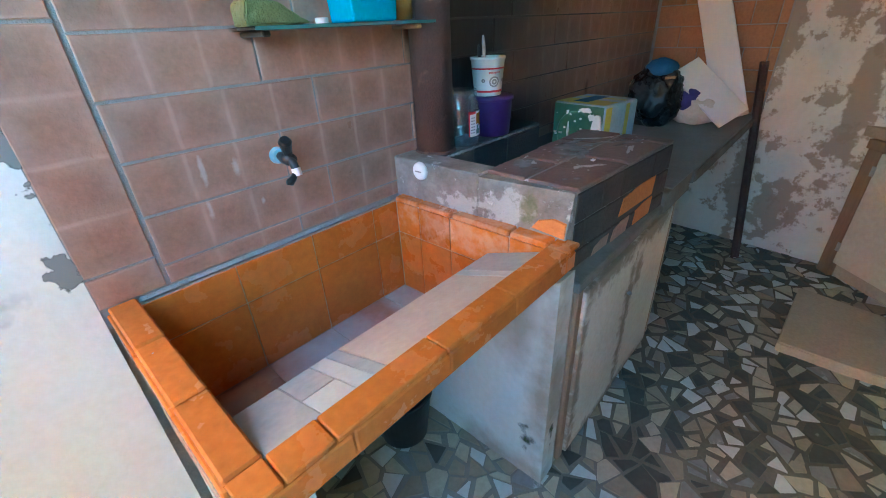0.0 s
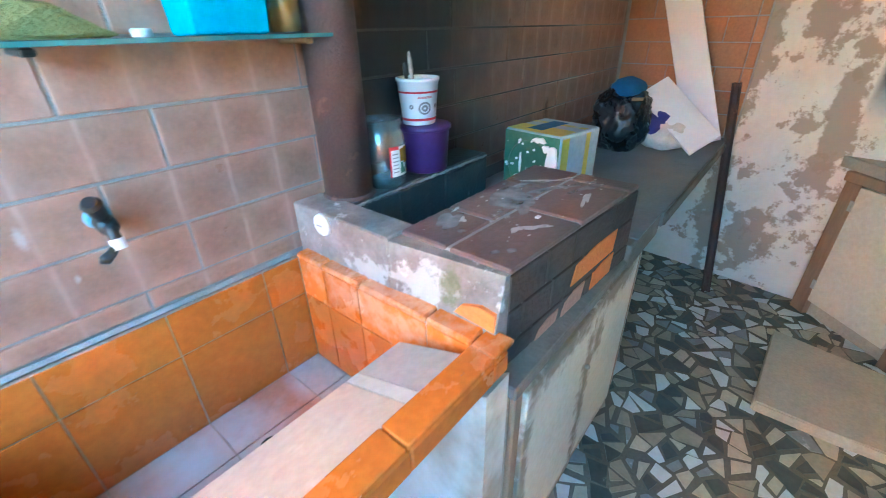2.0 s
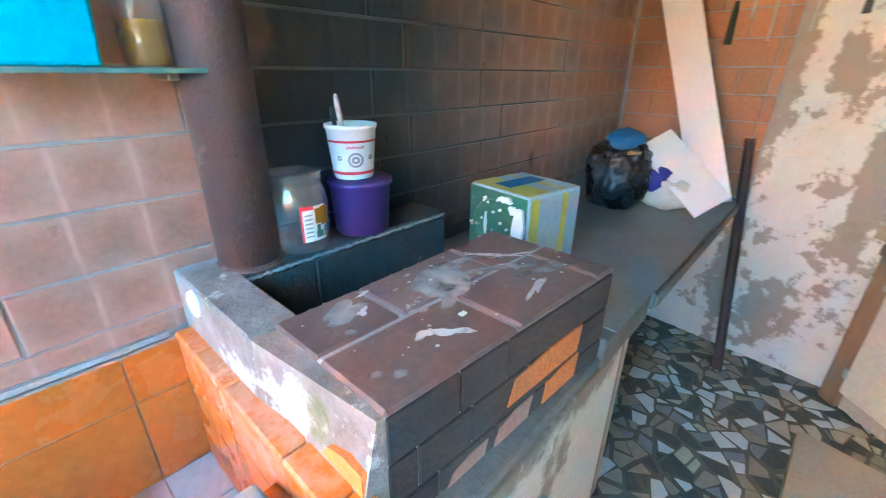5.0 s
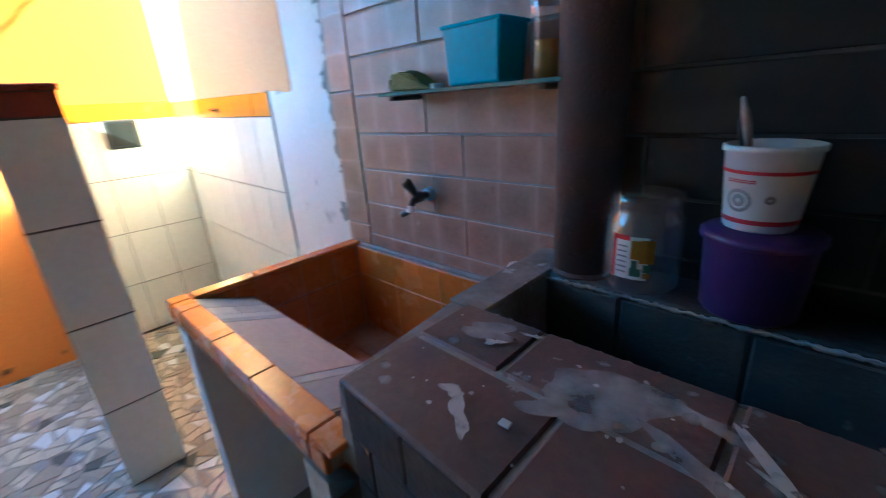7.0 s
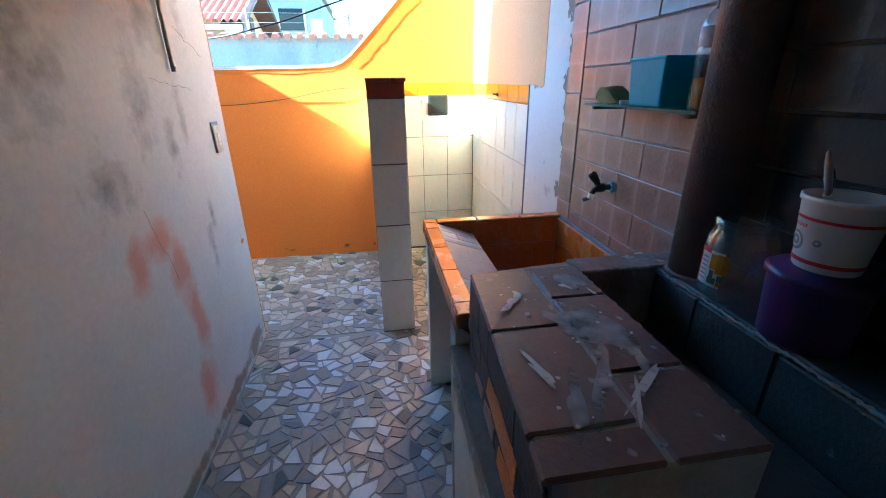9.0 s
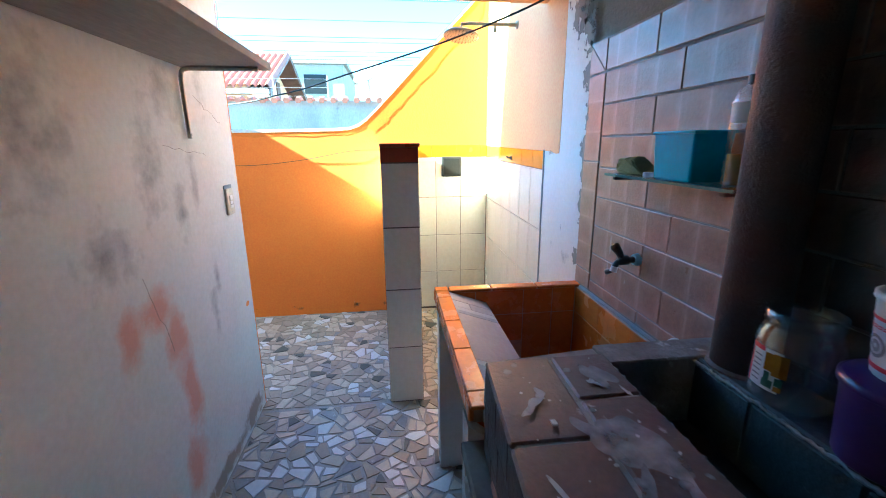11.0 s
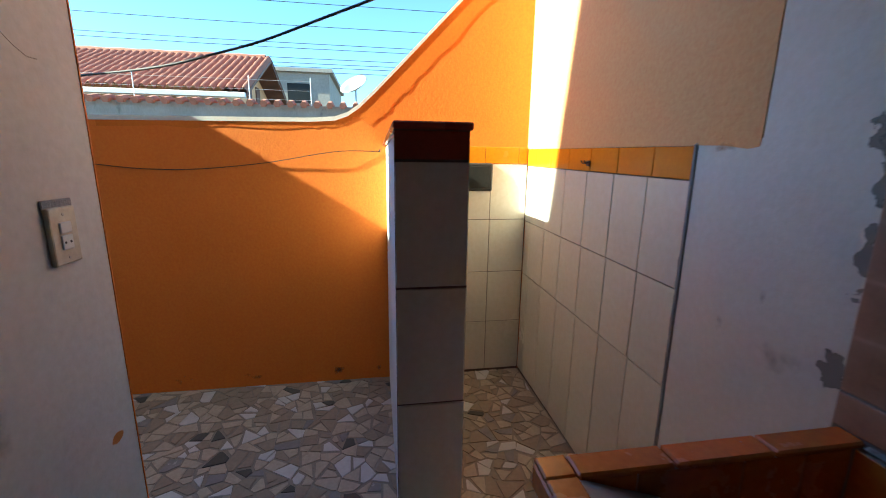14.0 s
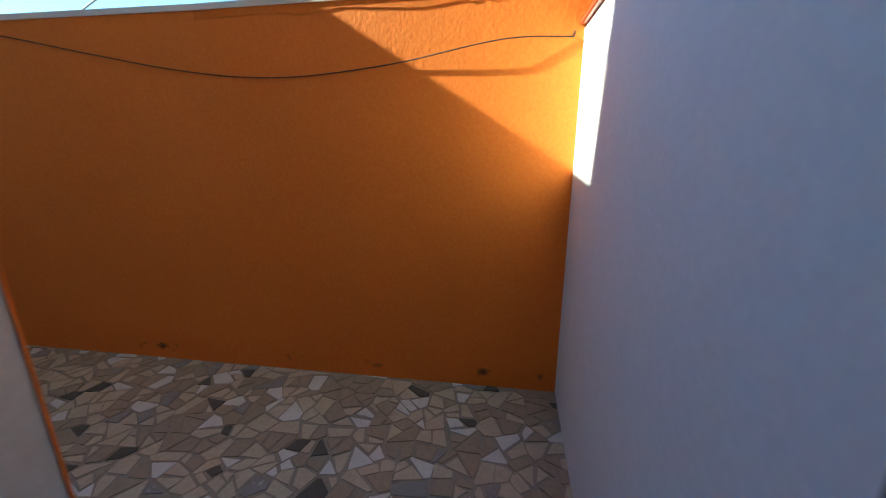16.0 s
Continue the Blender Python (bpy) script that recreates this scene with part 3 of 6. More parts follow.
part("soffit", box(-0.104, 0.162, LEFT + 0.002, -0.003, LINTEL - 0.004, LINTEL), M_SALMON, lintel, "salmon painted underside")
structure("ceiling", box(0.16, 3.8, LEFT - 0.15, 0.012, CEIL, CEIL + 0.12), M_CEIL_WHITE, "unseen slab ceiling coloured dark to cut bounce light")
# unseen block, sized so its edge throws the sun line onto the salmon wall
structure("wall_storey", box(-0.099, 3.8, -9.0, 0.17, 3.0, 5.86), M_SALMON, "unseen upper storey added to cast the sun's edge on the walls")

# yard wall with a swept top
prof = [(-6.0, -0.05), (0.17, -0.05), (0.17, 2.70), (-0.02, 2.62), (-0.40, 2.235), (-0.78, 1.845), (-0.90, 1.725), (-0.985, 1.645), (-1.05, 1.60), (-1.12, 1.575), (-1.25, 1.565), (-2.3, 1.55), (-6.0, 1.55)]
wall_west = structure("wall_west", prism(prof, YARD_X - 0.14, YARD_X, axis="x"), M_ORANGE, "orange painted yard wall with a swept top")
# unseen filler that carries the sun-blocking storey
structure("wall_wing", box(-0.099, 3.8, -9.0, LEFT - 0.151, -0.05, 2.999), M_PLASTER, "unseen plaster block added beneath the sun-blocking storey")
# unseen wall, its top set to cast the slanting shade on the yard wall
wall_yard = structure("wall_house", box(-1.53, -0.10, -4.35, -4.2, -0.05, 3.04), M_PLASTER, "unseen plaster wall added to cast the shade line on the orange wall")

# slab out of view, added to darken the far end of the yard
part("eaves", box(-1.53, -0.10, -4.20, -3.2, 2.33, 2.416), M_PLASTER, wall_yard, "unseen plain slab added to shade the far yard")
# shower divider with the tiled free end
divider = structure("wall_divider", box(YARD_X, -0.012, -0.845, -0.675, -0.05, 1.43), M_LILAC, "cool white half-height shower divider")
part("cap", box(YARD_X, 0.0, -0.862, -0.66, 1.432, 1.452, 0.004), M_MAROON_TILE, divider, "maroon tile cap")


# ---- laundry sink ----
RIM = 0.849
sx, sy = 0.86, -0.32
sink = thing("laundry_sink", "orange glazed tile laundry sink with a marbled washboard", "sink", (sx, sy, 0))


def sinkbox(name, x0, x1, y0, y1, z0, z1, m, label="", bev=0.002, parent=None):
    return part(name, box(x0 - sx, x1 - sx, y0 - sy, y1 - sy, z0, z1, bev), m, parent or sink, label)


UNDER = [(-0.004, 0.0), (-0.004, 0.468), (-0.335, 0.468), (-0.600, 0.755)]
part("leg", prism([(y - sy, z) for y, z in [(-0.632, 0.0)] + UNDER + [(-0.632, 0.786)]], 0.455 - sx, 0.53 - sx, axis="x"), M_LIMEWASH, sink, "whitewashed masonry leg")
shell = sinkbox("basin", 0.448, 1.262, -0.330, -0.004, 0.470, 0.505, M_SINK_GROUT, "grouted masonry basin")
back = sinkbox("back_wall", 0.448, 1.262, -0.022, -0.004, 0.505, 0.836, M_SINK_GROUT)
SIDE = [(-0.638, 0.838), (-0.022, 0.838), (-0.022, 0.505), (-0.330, 0.505), (-0.605, 0.79), (-0.638, 0.79)]
left = part("side_wall", prism([(y - sy, z) for y, z in SIDE], 0.448 - sx, 0.490 - sx, axis="x"), M_SINK_GROUT, sink)
FRONT = [(-0.638, 0.838), (-0.600, 0.838), (-0.600, 0.812), (-0.425, 0.762), (-0.290, 0.506), (-0.290, 0.4695), (-0.332, 0.4695), (-0.602, 0.758), (-0.638, 0.789)]
front = part("front_wall", prism([(y - sy, z) for y, z in FRONT], 0.491 - sx, 1.237 - sx, axis="x"), M_SINK_TILE, sink)
right = part("side_wall", prism([(y - sy, z) for y, z in SIDE], 1.238 - sx, 1.262 - sx, axis="x"), M_SINK_GROUT, sink)
G = 0.0017
cols = [0.493, 0.703, 0.918, 1.136, 1.236]
for a, b in zip(cols, cols[1:]):
    for z0, z1 in ((0.510, 0.727), (0.727, 0.838)):
        sinkbox("tile", a + G, b - G, -0.026, -0.022, z0 + G, z1 - G, M_SINK_TILE, "", 0.001, back)
rows = [-0.598, -0.47, -0.26, -0.13, -0.028]
for a, b in zip(rows, rows[1:]):
    for z0, z1 in ((0.510 if a > -0.3 else 0.60, 0.727), (0.727, 0.838)):
        sinkbox("tile", 1.234, 1.238, a + G, b - G, z0 + G, z1 - G, M_SINK_TILE, "", 0.001, right)
        sinkbox("tile", 0.490, 0.4935, a + G, b - G, z0 + G, z1 - G, M_SINK_TILE, "", 0.001, left)
for a, b in zip(cols, cols[1:]):
    for y0, y1 in ((-0.288, -0.16), (-0.16, -0.024)):
        sinkbox("tile", a + G, b - G, y0 + G, y1 - G, 0.505, 0.510, M_FLOOR_TILE_SINK if a < 1.1 else M_WB_GREY, "", 0.001, shell)
# rim: tiles on top and down the front
for a, b in ((0.444, 0.497), (0.497, 0.575), (0.575, 0.80), (0.80, 1.005), (1.005, 1.225), (1.225, 1.290)):
    sinkbox("rim_tile", a + 0.0012, b - 0.0012, -0.641, -0.586, 0.841, RIM + 0.004, M_SINK_TILE, "", 0.0025, front)
for a, b in ((0.444, 0.60), (0.60, 0.805), (0.805, 1.01), (1.01, 1.222), (1.222, 1.268)):
    sinkbox("edge_tile", a + 0.0012, b - 0.0012, -0.643, -0.630, 0.795, 0.8405, M_SINK_TILE, "", 0.003, front)
for a, b in ((-0.584, -0.40), (-0.40, -0.20), (-0.20, -0.004)):
    sinkbox("rim_tile", 0.444, 0.497, a + 0.002, b - 0.002, 0.838, RIM + 0.003, M_SINK_TILE, "", 0.004, left)
    sinkbox("edge_tile", 0.438, 0.448, a + 0.002, b - 0.002, 0.788, 0.8375, M_SINK_TILE, "", 0.003, left)
for a, b in ((-0.584, -0.47), (-0.47, -0.27), (-0.27, -0.13), (-0.13, -0.026)):
    sinkbox("rim_tile", 1.231, 1.284, a + 0.002, b - 0.002, 0.838, RIM + 0.006, M_SINK_TILE, "", 0.004, right)
sinkbox("mortar_line", 0.50, 1.23, -0.020, -0.004, 0.838, 0.850, M_MORTAR, "grey mortar fillet", 0.006)


def wb(name, x0, x1, material, label="", v0=0.0, v1=1.0, lift=0.0, parent=None):
    """A strip of the sloping washboard."""
    y0, z0, y1, z1 = -0.590, 0.846, -0.425, 0.787
    pa = (y0 + (y1 - y0) * v0 - sy, z0 + (z1 - z0) * v0 + lift)
    pb = (y0 + (y1 - y0) * v1 - sy, z0 + (z1 - z0) * v1 + lift)
    bm = prism([pa, pb, (pb[0], pb[1] - 0.022 - lift), (pa[0], pa[1] - 0.022 - lift)], x0 - sx, x1 - sx, axis="x")
    return part(name, bm, material, parent or sink, label)


board = wb("washboard", 0.494, 1.205, M_PALE_GROUT, "sloping washboard of cream marbled tile")
wb("tile", 0.50, 0.585, M_WB_GREY, "", 0.02, 1.0, 0.003, board)
wb("tile", 0.589, 0.65, M_WB_GREY, "", 0.45, 1.0, 0.003, board)
wb("tile", 0.589, 0.65, M_WB_WHITE, "", 0.02, 0.43, 0.003, board)
wb("tile", 0.653, 0.685, M_WB_WHITE, "", 0.02, 1.0, 0.003, board)
wb("tile", 0.687, 0.712, M_WB_GREY, "", 0.02, 1.0, 0.003, board)
wb("tile", 0.716, 1.06, M_WASHBOARD, "", 0.02, 1.0, 0.003, board)
wb("tile", 1.063, 1.09, M_WB_WHITE, "", 0.02, 1.0, 0.003, board)
wb("tile", 1.093, 1.20, M_WB_GREY, "", 0.02, 1.0, 0.003, board)
part("drain", lathe([(0.0, 0.0), (0.018, 0.0), (0.024, 0.003), (0.026, 0.0)], 20), M_BLACK, sink, "dark drain hole", (0.98 - sx, -0.20 - sy, 0.5105))
soil(M_FLOOR_TILE_SINK, [((0.86, -0.13, 0.51), (0.24, 0.17, 0.05)), ((1.17, -0.12, 0.51), (0.08, 0.14, 0.05)), ((0.63, -0.10, 0.51), (0.10, 0.10, 0.05))], (0.62, 0.60, 0.63), scale=7, amp=1.5, hard=1.0, most=0.9)
soil(M_SINK_TILE, [((1.236, -0.30, 0.80), (0.05, 0.28, 0.06)), ((1.245, -0.30, 0.85), (0.05, 0.40, 0.02))], (0.66, 0.48, 0.36), scale=26, amp=3.2, hard=1.3, most=0.40)
for x0, x1, z0, z1 in ((0.79, 0.85, 0.79, 0.85), (0.60, 0.63, 0.80, 0.83), (1.0, 1.03, 0.82, 0.85)):
    stain_y("chip", x0, x1, z0, z1, -0.6445, M_SM_CHIP, sink, "chipped white spot")
for x, y, w in ((0.86, -0.63, 0.05), (1.0, -0.61, 0.06), (0.66, -0.62, 0.04), (0.47, -0.5, 0.05), (0.47, -0.25, 0.06), (1.15, -0.62, 0.05)):
    stain_z("chip", x - w, x + w, y - 0.02, y + 0.02, RIM + 0.0052, M_SM_CHIP, sink, "chipped white spot")
for x, z, w in ((0.70, 0.79, 0.04), (0.62, 0.76, 0.05), (0.93, 0.80, 0.04), (0.82, 0.70, 0.03)):
    stain_y("splash", x - w, x + w, z - w, z + w, -0.0275, M_SM_CHIP, sink, "dried white splash")

# ---- raised grill counter ----
TOP = 0.98
cx, cy = 1.6, -0.33
counter = thing("grill_counter", "raised brick grill counter topped with red tiles", "counter", (cx, cy, 0))


def ctr(name, x0, x1, y0, y1, z0, z1, m, label="", bev=0.004, parent=None):
    return part(name, box(x0 - cx, x1 - cx, y0 - cy, y1 - cy, z0, z1, bev), m, parent or counter, label)


fb = ctr("front_block", 1.310, 1.892, -0.640, -0.345, 0.750, 0.975, M_PALE_GROUT, "mortared brick block")
sb = ctr("side_block", 1.263, 1.350, -0.344, -0.004, 0.80, TOP - 0.002, M_SIDE, "flaking grey side")
ctr("back_ledge", 1.346, 1.94, -0.135, -0.004, 0.80, TOP - 0.005, M_SLATE, "charred back ledge")
ctr("well_floor", 1.346, 1.94, -0.344, -0.136, 0.80, 0.815, M_SLATE)
rng = random.Random(11)
for a, b in ((1.352, 1.50), (1.505, 1.70), (1.705, 1.93)):
    ctr("slate_brick", a, b, -0.142, -0.1355, 0.818, TOP - 0.012 - rng.uniform(0, 0.01), M_SLATE, "", 0.003)
# red tiles on top: two courses
for y0, y1, xs in ((-0.478, -0.342, (1.304, 1.468, 1.722, 1.895)), (-0.648, -0.488, (1.304, 1.572, 1.825, 1.895))):
    for a, b in zip(xs, xs[1:]):
        ctr("top_tile", a + 0.004, b - 0.004, y0, y1, 0.966, TOP + rng.uniform(-0.002, 0.002), M_RED_TILE, "", 0.004, fb)
# dark bricks of the front, some broken open
for z0, z1, xs in ((0.886, 0.964, (1.308, 1.44, 1.55, 1.76, 1.895)), (0.804, 0.882, (1.308, 1.36, 1.47, 1.61, 1.77, 1.895)), (0.752, 0.800, (1.308, 1.40, 1.53, 1.64, 1.80, 1.895))):
    for a, b in zip(xs, xs[1:]):
        ctr("brick", a + 0.002, b - 0.002, -0.6475, -0.640, z0, z1, M_DARK_FACE, "", 0.002, fb)
for xs, z0, z1, m in (((1.555, 1.572, 1.780, 1.788), 0.823, 0.888, M_BROKEN_BRICK), ((1.668, 1.676, 1.783, 1.790), 0.757, 0.818, M_BROKEN_BRICK),
                      ((1.528, 1.538, 1.620, 1.632), 0.752, 0.802, M_PINK_BRICK), ((1.415, 1.428, 1.500, 1.508), 0.752, 0.788, M_PINK_BRICK)):
    p = [(xs[0], z0), (xs[2], z0 + 0.004), (xs[3], z1), ((xs[1] + xs[2]) / 2, z1 - 0.002), (xs[1], z1 - 0.014)]
    part("broken_brick", prism([(x - cx, z) for x, z in p], -0.6495 - cy, -0.6460 - cy, axis="y"), m, fb, "broken open raw brick")
# flaking side towards the sink
bm = bmesh.new()
low = [bm.verts.new((x - cx, y - cy, 0.800)) for x, y in ((1.2625, -0.3435), (1.2625, -0.644), (1.3115, -0.644), (1.3115, -0.3435))]
high = [bm.verts.new((x - cx, y - cy, 0.970)) for x, y in ((1.268, -0.3435), (1.298, -0.644), (1.3115, -0.644), (1.3115, -0.3435))]
bm.faces.new(low[::-1])
bm.faces.new(high)
for i in range(4):
    bm.faces.new((low[i], low[(i + 1) % 4], high[(i + 1) % 4], high[i]))
part("side_render", bm, M_SIDE, fb, "flaking grey render")
soil(M_SIDE, [((1.27, -0.43, 0.895), (0.06, 0.09, 0.045)), ((1.27, -0.28, 0.875), (0.06, 0.08, 0.03))], (0.54, 0.52, 0.49), scale=26, amp=3.2, hard=4.0, most=0.6)
soil(M_SIDE, [((1.27, -0.50, 0.91), (0.06, 0.03, 0.05))], (0.13, 0.14, 0.06), scale=30, amp=2.0, hard=2.0, most=0.8)
part("broken_brick", prism([(y - cy, z) for y, z in ((-0.640, 0.856), (-0.640, 0.895), (-0.60, 0.90), (-0.555, 0.888), (-0.535, 0.865))], 1.2725 - cx, 1.292 - cx, axis="x"), M_BROKEN_BRICK, fb, "broken open raw brick")
# the front runs a little askew to the wall
for ob in [fb] + list(fb.children):
    for v in ob.data.vertices:
        w = min(1.0, max(0.0, (-0.345 - v.co.y - cy) / 0.303))
        v.co.y += w * (0.034 - 0.070 * (v.co.x + cx - 1.306))
SPILLS = random.Random(23)


def spill(name, x, y, rx, ry, turn, m, label, ragged=0.25):
    """A thin dried puddle with a wavering rim."""
    STAINS.append(name)
    bm = bmesh.new()
    uvl = bm.loops.layers.uv.new("UVMap")
    ph = [SPILLS.uniform(0, 6.28) for _ in range(5)]
    pts = []
    for k in range(30):
        a = 2 * math.pi * k / 30
        w = 1 + ragged * sum(math.sin((q + 2) * a + ph[q]) / (1 + 0.5 * q) for q in range(5)) * 0.6
        u, v = rx * w * math.cos(a), ry * w * math.sin(a)
        pts.append((x - cx + u * math.cos(turn) - v * math.sin(turn), y - cy + u * math.sin(turn) + v * math.cos(turn)))
    z = TOP + 0.0034 + 0.00012 * (len(STAINS) % 12)
    f = bm.faces.new([bm.verts.new((px, py, z)) for px, py in pts])
    for lp in f.loops:
        lp[uvl].uv = (0.5 + (lp.vert.co.x - x + cx) / (5 * max(rx, ry)), 0.5 + (lp.vert.co.y - y + cy) / (5 * max(rx, ry)))
    ob = part(name, bm, m, counter, label)


for x, y, rx, ry, tw, rg in ((1.600, -0.432, 0.075, 0.048, 0.1, 0.22), (1.575, -0.490, 0.05, 0.018, 0.4, 0.4), (1.74, -0.50, 0.09, 0.014, -0.55, 0.35), (1.70, -0.41, 0.055, 0.012, -0.1, 0.4), (1.40, -0.40, 0.05, 0.022, 0.3, 0.4), (1.78, -0.56, 0.06, 0.014, -0.3, 0.4)):
    spill("paint_film", x, y, rx, ry, tw, M_FILM, "thin dried paint film", rg)
for x, y, rx, ry, tw, rg in ((1.478, -0.562, 0.034, 0.011, -0.7, 0.45), (1.447, -0.540, 0.016, 0.010, 0.2, 0.4), (1.76, -0.44, 0.075, 0.006, -0.9, 0.3), (1.79, -0.47, 0.05, 0.004, -0.5, 0.3), (1.425, -0.418, 0.014, 0.009, 0.8, 0.5), (1.46, -0.372, 0.016, 0.004, 0.1, 0.4), (1.70, -0.585, 0.045, 0.008, 0.3, 0.5)):
    spill("paint_spill", x, y, rx, ry, tw, M_DROP, "dried white paint spill", rg)
for k in range(46):
    r = SPILLS.choice((0.002, 0.003, 0.004, 0.007, 0.010))
    spill("paint_drop", SPILLS.uniform(1.32, 1.88), SPILLS.uniform(-0.60, -0.35), r, r * SPILLS.uniform(0.6, 1.0), SPILLS.uniform(0, 3), M_FILM if r > 0.005 else M_DROP, "dried paint drop", 0.2)
tagged(part("plaster_crumb", box(-0.007, 0.007, -0.005, 0.005, 0, 0.004, 0.001), M_WHITE_PLASTIC, None, "", (1.533, -0.545, TOP + 0.002)), "small white plaster crumb on the tile counter", "crumb")

# crumbled mortar along the rims of the well
CRUMB = random.Random(31)
for y, z, x0, x1, r in ((-0.139, TOP - 0.010, 1.35, 1.93, 0.0045), (-0.343, TOP - 0.005, 1.31, 1.885, 0.004), (-0.483, TOP - 0.007, 1.31, 1.885, 0.003)):
    n = 90
    pts = [(x0 + (x1 - x0) * k / n - cx, y - cy + CRUMB.uniform(-0.003, 0.003), z + CRUMB.uniform(-0.003, -0.001)) for k in range(n + 1)]
    part("mortar_rim", tube(pts, [r * CRUMB.choice((0.55, 0.7, 0.85, 1.0, 1.15)) for _ in pts], 7), M_MORTAR, counter, "crumbled grey mortar", None, True)
# thermometer-like disc let into the side
disc = tagged(part("round_gauge", lathe([(0.0, 0.012), (0.020, 0.012), (0.026, 0.009), (0.028, 0.0), (0.0, 0.0)], 32), M_WHITE_PLASTIC, None, "", None, True), "round white plastic disc on the counter side", "gauge")
disc.matrix_world = pose(1.2628, -0.126, 0.950, 0, -90, 0)
part("mark", box(-0.002, 0.002, -0.012, 0.012, 0.0122, 0.0128), M_GREYPRINT, disc, "grey printed line")

# ---- cabinet under the counter, with the stone shelf that runs on to the end wall ----
cabinet = thing("counter_cabinet", "stained masonry cabinet with two chipped cream doors", "cabinet", (1.73, -0.33, 0))


def cab(name, x0, x1, y0, y1, z0, z1, m, label="", bev=0.004, parent=None):
    return part(name, box(x0 - 1.73, x1 - 1.73, y0 + 0.33, y1 + 0.33, z0, z1, bev), m, parent or cabinet, label)


part("side_wall", prism([(y + 0.33, z) for y, z in [(-0.645, 0.0)] + UNDER + [(-0.645, 0.786)]], 1.195 - 1.73, 1.27 - 1.73, axis="x"), M_LIMEWASH, cabinet, "whitewashed side wall")
body = cab("body", 1.271, 2.19, -0.640, -0.004, 0.0, 0.715, M_STUCCO, "stained stucco body")
cab("bearing", 1.271, 1.897, -0.662, -0.004, 0.716, 0.7485, M_BAND_STUCCO, "dark blotchy stucco band")
cab("bearing", 1.898, 2.20, -0.668, -0.004, 0.716, 0.797, M_BAND_STUCCO, "dark blotchy stucco band")
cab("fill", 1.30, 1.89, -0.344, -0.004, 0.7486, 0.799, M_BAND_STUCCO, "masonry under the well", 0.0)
cab("frame", 1.285, 1.318, -0.655, -0.640, 0.03, 0.708, M_BARE_WOOD, "worn brown wooden jamb")
cab("frame", 2.065, 2.10, -0.655, -0.640, 0.03, 0.708, M_BARE_WOOD, "worn brown wooden jamb")
d1 = cab("cabinet_door", 1.322, 1.70, -0.664, -0.641, 0.045, 0.695, M_DOOR_PAINT, "chipped cream painted door", 0.003)
d2 = cab("cabinet_door", 1.705, 2.062, -0.660, -0.641, 0.045, 0.695, M_DOOR_PAINT, "chipped cream painted door", 0.003)
cab("knob", 1.668, 1.682, -0.678, -0.664, 0.50, 0.515, M_GREYPRINT, "", 0.005, d1)
stain("mould", [(1.1935, -0.64, 0.05), (1.1935, -0.52, 0.05), (1.1935, -0.52, 0.30), (1.1935, -0.64, 0.30)], M_SM_MOSS, cabinet, "green mould")
stain_y("mould", 1.20, 1.265, 0.08, 0.35, -0.6465, M_SM_MOSS, cabinet, "green mould")
soil(M_LIMEWASH, spots_x(1.195, ((-0.67, -0.57, 0.05, 0.78), (-0.64, -0.30, -0.08, 0.10), (-0.62, -0.45, 0.45, 0.75))), (0.36, 0.27, 0.18), scale=8, amp=2.0, hard=1.1, most=0.75)
soil(M_LIMEWASH, spots_y(-0.645, ((1.17, 1.30, 0.0, 0.85),)), (0.34, 0.26, 0.18), scale=8, amp=1.8, hard=1.2, most=0.8)
soil(M_DOOR_PAINT, spots_y(-0.664, ((1.30, 1.72, 0.64, 0.74), (1.66, 2.08, 0.64, 0.74), (1.66, 1.74, 0.05, 0.72), (1.30, 1.36, 0.0, 0.72), (1.33, 2.0, 0.0, 0.08), (1.72, 1.80, 0.48, 0.62))), (0.22, 0.155, 0.10), scale=22, amp=2.6, hard=1.6, most=0.85)
# black strip that paints the shade between doors and band
cab("gap", 1.319, 2.064, -0.6435, -0.640, 0.695, 0.706, M_BLACK, "black strip in place of the shaded gap above the doors", 0.0)

shelf_pts = [(2.205, -0.004), (2.205, -0.675), (2.5, -0.672), (3.0, -0.672), (end_x(-0.67) - 0.012, -0.672), (end_x(0.0) - 0.012, -0.004)]
stone_shelf = thing("stone_shelf", "grey stone shelf from the counter to the end wall", "shelf", (2.85, -0.34, 0.745))
part("slab", prism([(x - 2.85, y + 0.34) for x, y in shelf_pts], 0.0, 0.055), M_SHELF_SLATE, stone_shelf)
part("front_edge", box(2.207 - 2.85, end_x(-0.67) - 0.016 - 2.85, -0.684 + 0.34, -0.6745 + 0.34, 0.004, 0.049, 0.004), M_BAND_STUCCO, stone_shelf, "dark blotchy front edge")
tagged(part("shelf_slab", prism([(1.942, -0.004), (1.942, -0.67), (2.204, -0.67), (2.204, -0.004)], 0.798, 0.803), M_SHELF_SLATE), "grey stone slab on the cabinet", "slab")

# ---- chimney pipe ----
flue = thing("flue_pipe", "brown rusty round chimney pipe on the counter ledge", "pipe", (1.396, -0.066, TOP - 0.006))
part("pipe", tube([(0, 0, 0), (0, 0, CEIL - TOP + 0.006)], 0.062, 40), M_RUST, flue, "", None, True)
part("collar", lathe([(0.062, 0.0), (0.070, 0.0), (0.067, 0.005), (0.062, 0.009)], 40), M_RUST, flue, "rusty foot collar", None, True)


# ---- things about the sink and the grill ----
tap = thing("wall_tap", "black wall tap with a white nozzle over the sink", "tap", (0.885, -0.008, 1.07))
part("flange", tube([(0, 0.006, 0), (0, -0.012, 0)], [0.022, 0.018], 20), M_TAP_BLUE, tap, "pale blue taped flange")
